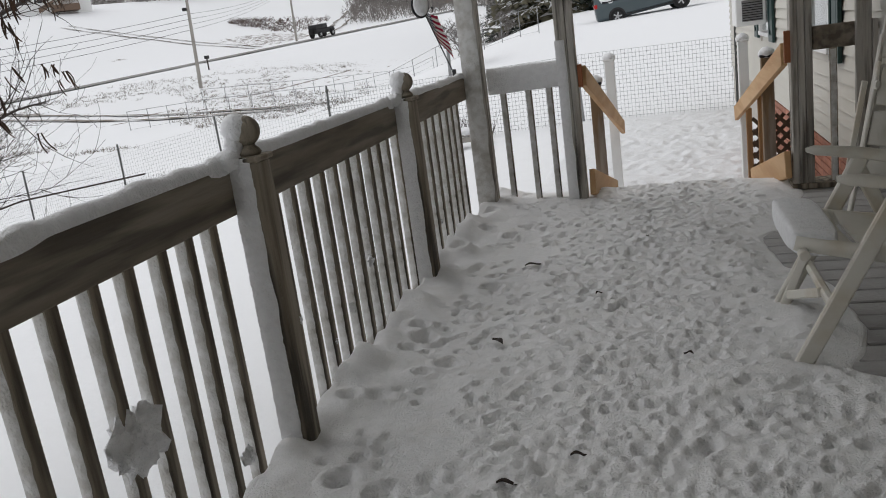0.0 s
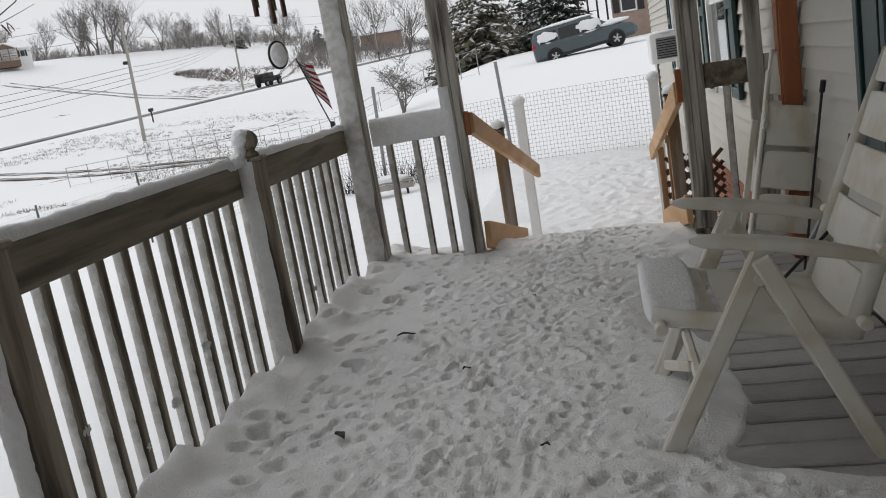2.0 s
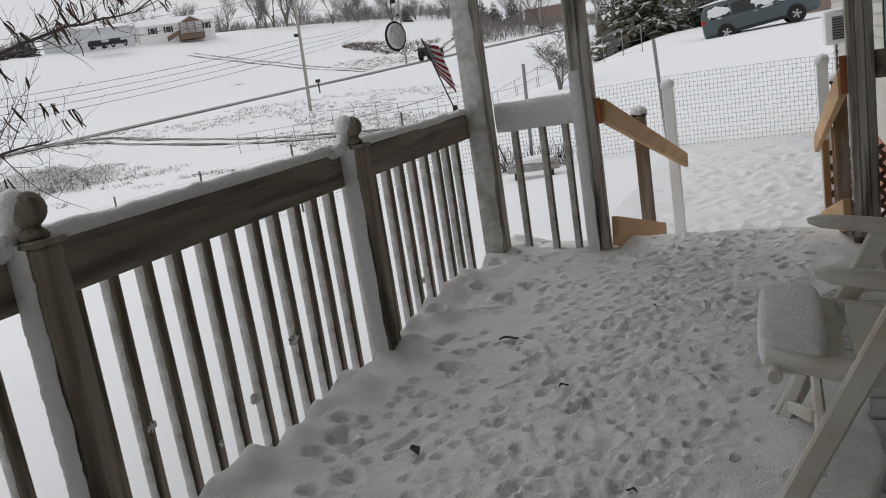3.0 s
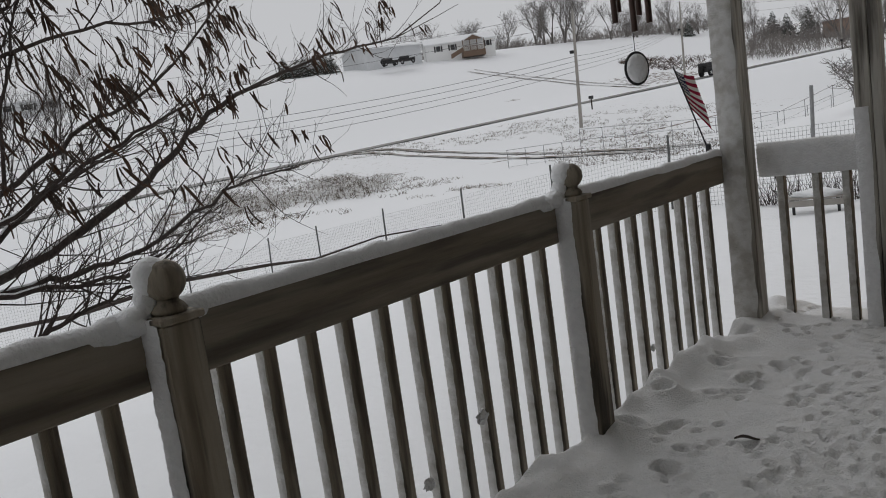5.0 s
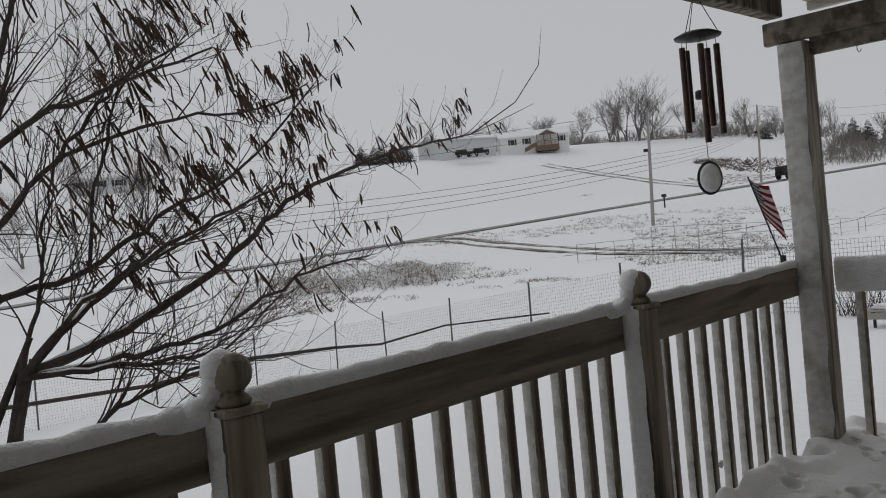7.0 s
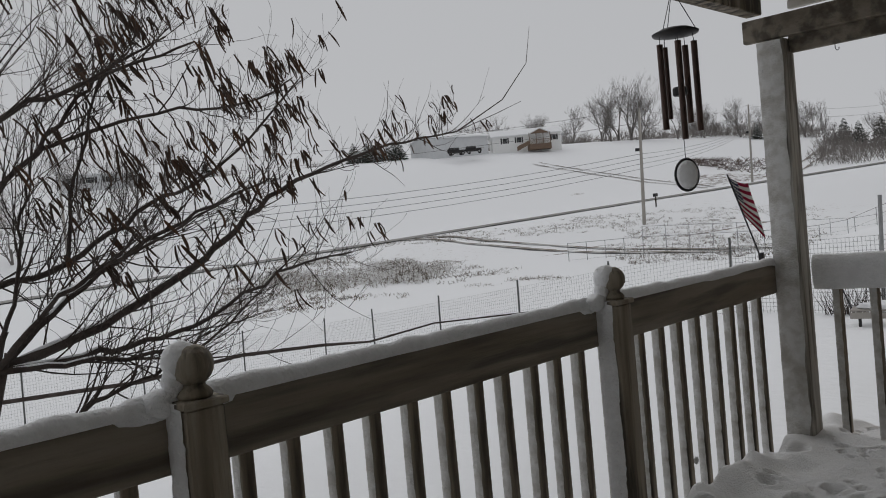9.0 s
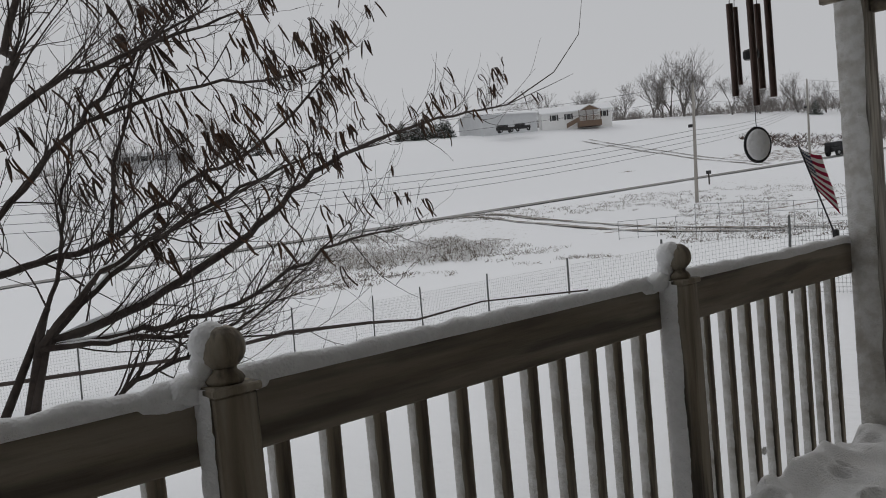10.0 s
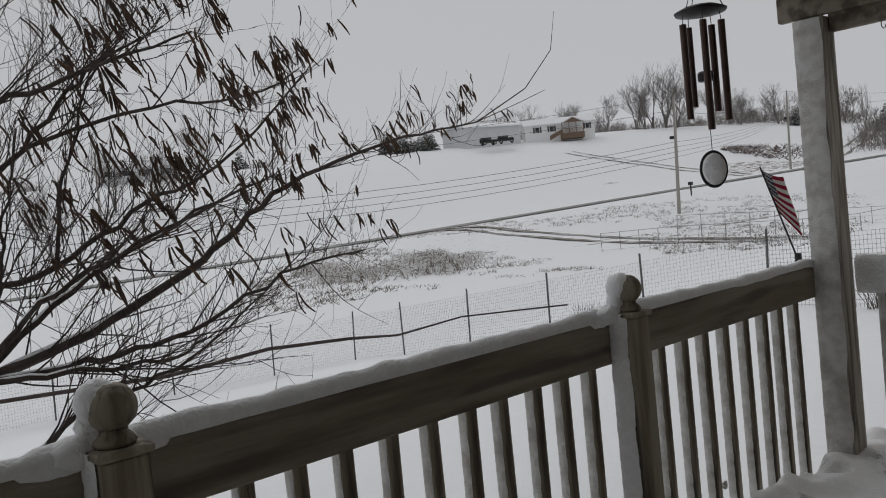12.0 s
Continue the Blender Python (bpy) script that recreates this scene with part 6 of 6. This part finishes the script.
def body_shell(stations, mat_fn=None):
    """A car body as loops along its length: x, low, belt, roof, half width low, half width roof."""
    g = Form()
    loops = []
    for x, zl, zb, zr, wl_, wr in stations:
        pts = [(x, -wl_ * 0.86, zl), (x, -wl_, zl + 0.16), (x, -wl_ * 1.0, zb - 0.06), (x, -wl_ * 0.97, zb), (x, -wr, zr - 0.09), (x, -wr * 0.86, zr), (x, wr * 0.86, zr), (x, wr, zr - 0.09), (x, wl_ * 0.97, zb), (x, wl_, zb - 0.06), (x, wl_, zl + 0.16), (x, wl_ * 0.86, zl)]
        loops.append(pts)
    n = 12
    v = [p for l_ in loops for p in l_]
    q = [(i * n + j, i * n + (j + 1) % n, (i + 1) * n + (j + 1) % n, (i + 1) * n + j) for i in range(len(loops) - 1) for j in range(n)]
    q += [tuple(range(n))[::-1], tuple((len(loops) - 1) * n + j for j in range(n))]
    return g.add(v, q)


def minivan(place):
    root = thing("minivan", "grey-blue minivan with snow on roof and hood", "car", place)
    st = [(-2.55, 0.42, 0.95, 1.05, 0.82, 0.74), (-2.50, 0.30, 1.0, 1.45, 0.92, 0.74), (-2.30, 0.26, 1.02, 1.72, 0.97, 0.74), (-1.6, 0.25, 1.02, 1.80, 0.99, 0.76), (0.0, 0.25, 1.0, 1.80, 0.99, 0.76), (0.55, 0.25, 0.99, 1.70, 0.99, 0.72), (1.35, 0.25, 0.99, 1.14, 0.98, 0.74), (1.9, 0.26, 0.92, 1.02, 0.96, 0.78), (2.4, 0.30, 0.80, 0.88, 0.88, 0.74), (2.58, 0.40, 0.66, 0.72, 0.74, 0.66)]
    part("body", body_shell(st), VAN_PAINT, root, smooth=False)
    for s in (-1, 1):
        for x0, x1, z0, z1, t in ((-2.15, -1.25, 1.08, 1.58, 0.0), (-1.17, -0.15, 1.07, 1.60, 0.0), (-0.07, 0.85, 1.06, 1.58, 0.45)):
            y0, y1 = s * 0.955, s * 0.80
            v = [(x0, y0, z0), (x1, y0, z0), (x1 - t, y1, z1), (x0 + 0.05, y1, z1)]
            v += [(a, b + s * 0.02, c) for a, b, c in v]
            part("window_pane", Form().add(v, [(0, 1, 2, 3), (7, 6, 5, 4), (0, 4, 5, 1), (1, 5, 6, 2), (2, 6, 7, 3), (3, 7, 4, 0)]), GLASS_DARK, root, "dark tinted side window")
        part("mirror", Form().blob((0.75, s * 1.08, 1.14), (0.08, 0.12, 0.09), 0.05, 10), VAN_PAINT, root, smooth=True)
        part("tail_lamp", Form().box((-2.56, s * 0.86 - 0.09, 0.92), (-2.40, s * 0.86 + 0.09, 1.12), 0.03), RED_LAMP, root, "red tail lamp")
        part("door_handle", Form().box((-0.25, s * 1.0 - 0.02, 0.94), (-0.05, s * 1.0 + 0.02, 0.97), 0.008), ALLOY, root)
        part("sill_trim", Form().box((-1.2, s * 0.985 - 0.02, 0.30), (1.2, s * 0.985 + 0.02, 0.36), 0.008), BLACK, root)
        for x in (-1.55, 1.5):
            part("wheel_arch", Form().lathe([(0.40, -0.03), (0.42, 0.0), (0.40, 0.03)], 24, pose(x, s * 0.975, 0.36, 90)), BLACK, root, "black wheel arch")
            wheel(root, x, s * 0.92, 0.34, 0.345, s)
    part("rear_window", Form().box((-2.54, -0.66, 1.10), (-2.38, 0.66, 1.55), 0.04), GLASS_DARK, root)
    part("roof_snow", Form().blob((-0.85, 0, 1.79), (1.65, 0.80, 0.11), 0.1, 26, 2), SNOW, root, "snow lying on the roof", True)
    part("hood_snow", Form().blob((1.25, 0, 1.12), (1.15, 0.86, 0.19), 0.12, 24, 5, 2), SNOW, root, "snow on windscreen and hood", True)
    for x, z, rx, rz, k in ((0.30, 1.28, 0.60, 0.34, 11), (-1.75, 1.28, 0.50, 0.32, 13)):
        part("window_snow", Form().blob((x, -0.875, z), (rx, 0.10, rz), 0.45, 22, k, 2), SNOW, root, "wind-blown snow stuck to a side window", True)
    part("tail_snow", Form().blob((-2.42, 0, 1.28), (0.10, 0.7, 0.26), 0.15, 18, 7), SNOW, root, "snow stuck to the tailgate", True)
    return root


x, y = at_bearing(-0.85, 42.6)
minivan(pose(x, y, lie(x, y) - 0.1, 0, -7, 5))


def jeep(place, label, name="off_road_car"):
    root = thing(name, label, "car", place, "vehicles far off")
    g = Form().box((-1.95, -0.78, 0.55), (1.9, 0.78, 1.15), 0.06).box((-1.9, -0.76, 1.15), (0.55, 0.76, 1.82), 0.08)
    part("body", g, BLACK, root)
    part("spare_wheel", Form().lathe([(0.2, -0.1), (0.38, -0.1), (0.38, 0.1), (0.2, 0.1)], 18, pose(-2.08, 0, 1.05, 0, 90)), RUBBER, root)
    part("hood", Form().box((0.6, -0.7, 1.15), (1.88, 0.7, 1.25), 0.05), BLACK, root)
    for s in (-1, 1):
        part("fender", Form().box((1.0, s * 0.86 - 0.12, 0.82), (1.85, s * 0.86 + 0.12, 0.95), 0.03), BLACK, root)
        part("side_window", Form().box((-0.5, s * 0.765 - 0.01, 1.25), (0.4, s * 0.765 + 0.01, 1.7), 0.01), GLASS_DARK, root)
        for x in (-1.25, 1.35):
            wheel(root, x, s * 0.80, 0.42, 0.42, s, 0.26)
    return root


s_ = 32.0
xj, yj = ROAD_AT.x + 0.336 * s_ + 1.0, ROAD_AT.y + 0.942 * s_
jeep(pose(xj, yj, lie(xj, yj) + 0.15, 0, -3, math.degrees(math.atan2(0.942, 0.336))), "black off-road car with spare wheel on the lane")
x, y = at_bearing(-43.1, 161)
jeep(pose(x, y, lie(x, y) + 1.31, 0, 0, 60) @ Matrix.Scale(0.8, 4), "dark car with snow parked by the barn", "parked_car")
x, y = at_bearing(-41.9, 163)
jeep(pose(x, y, lie(x, y) + 1.31, 0, 0, 40) @ Matrix.Scale(0.8, 4), "dark car parked beside the white home", "parked_car")

# snowed-in garden cart and sticks by the yard fence
x, y = at_bearing(-16.4, 13.2)
junk = thing("garden_cart", "snow-covered wooden garden cart standing by the fence", "cart", pose(x, y, lie(x, y), 0, 0, 12))
for i in range(4):
    part("slat", Form().box((-0.42, -0.18 + i * 0.1, 0.20), (0.42, -0.10 + i * 0.1, 0.225), 0.004), POLE, junk)
part("side_board", Form().box((-0.42, -0.2, 0.10), (0.42, -0.18, 0.19), 0.004), POLE, junk)
for a in (-0.3, 0.3):
    part("leg", Form().box((a - 0.02, -0.17, -0.05), (a + 0.02, -0.13, 0.2), 0.004), BLACK, junk)
part("handle", Form().tube([(-0.42, 0.1, 0.2), (-0.55, 0.1, 0.55), (-0.5, -0.1, 0.58)], 0.012, 6), BLACK, junk)
part("load_snow", Form().blob((0.02, 0.0, 0.25), (0.36, 0.2, 0.075), 0.35, 18, 3), SNOW, junk, "snow heaped on the cart", True)
shrub = Form()
for _ in range(110):
    b0 = Vector((fr.uniform(-0.35, 0.35), fr.uniform(-0.15, 0.15), 0))
    shrub.tube([b0, b0 + Vector((fr.uniform(-0.2, 0.2), fr.uniform(-0.2, 0.2), fr.uniform(0.15, 0.5)))], [0.005, 0.002], 3, False)
for az, r in ((-15.2, 14.2), (-18.4, 14.4), (-36.7, 19.5)):
    x, y = at_bearing(az, r)
    ob = new("dead_shrub", shrub.mesh("dead_shrub", BARK))
    ob.location = (x, y, lie(x, y))
    tagged(ob, "small dead shrub poking through the snow", "shrub", "dead shrubs")
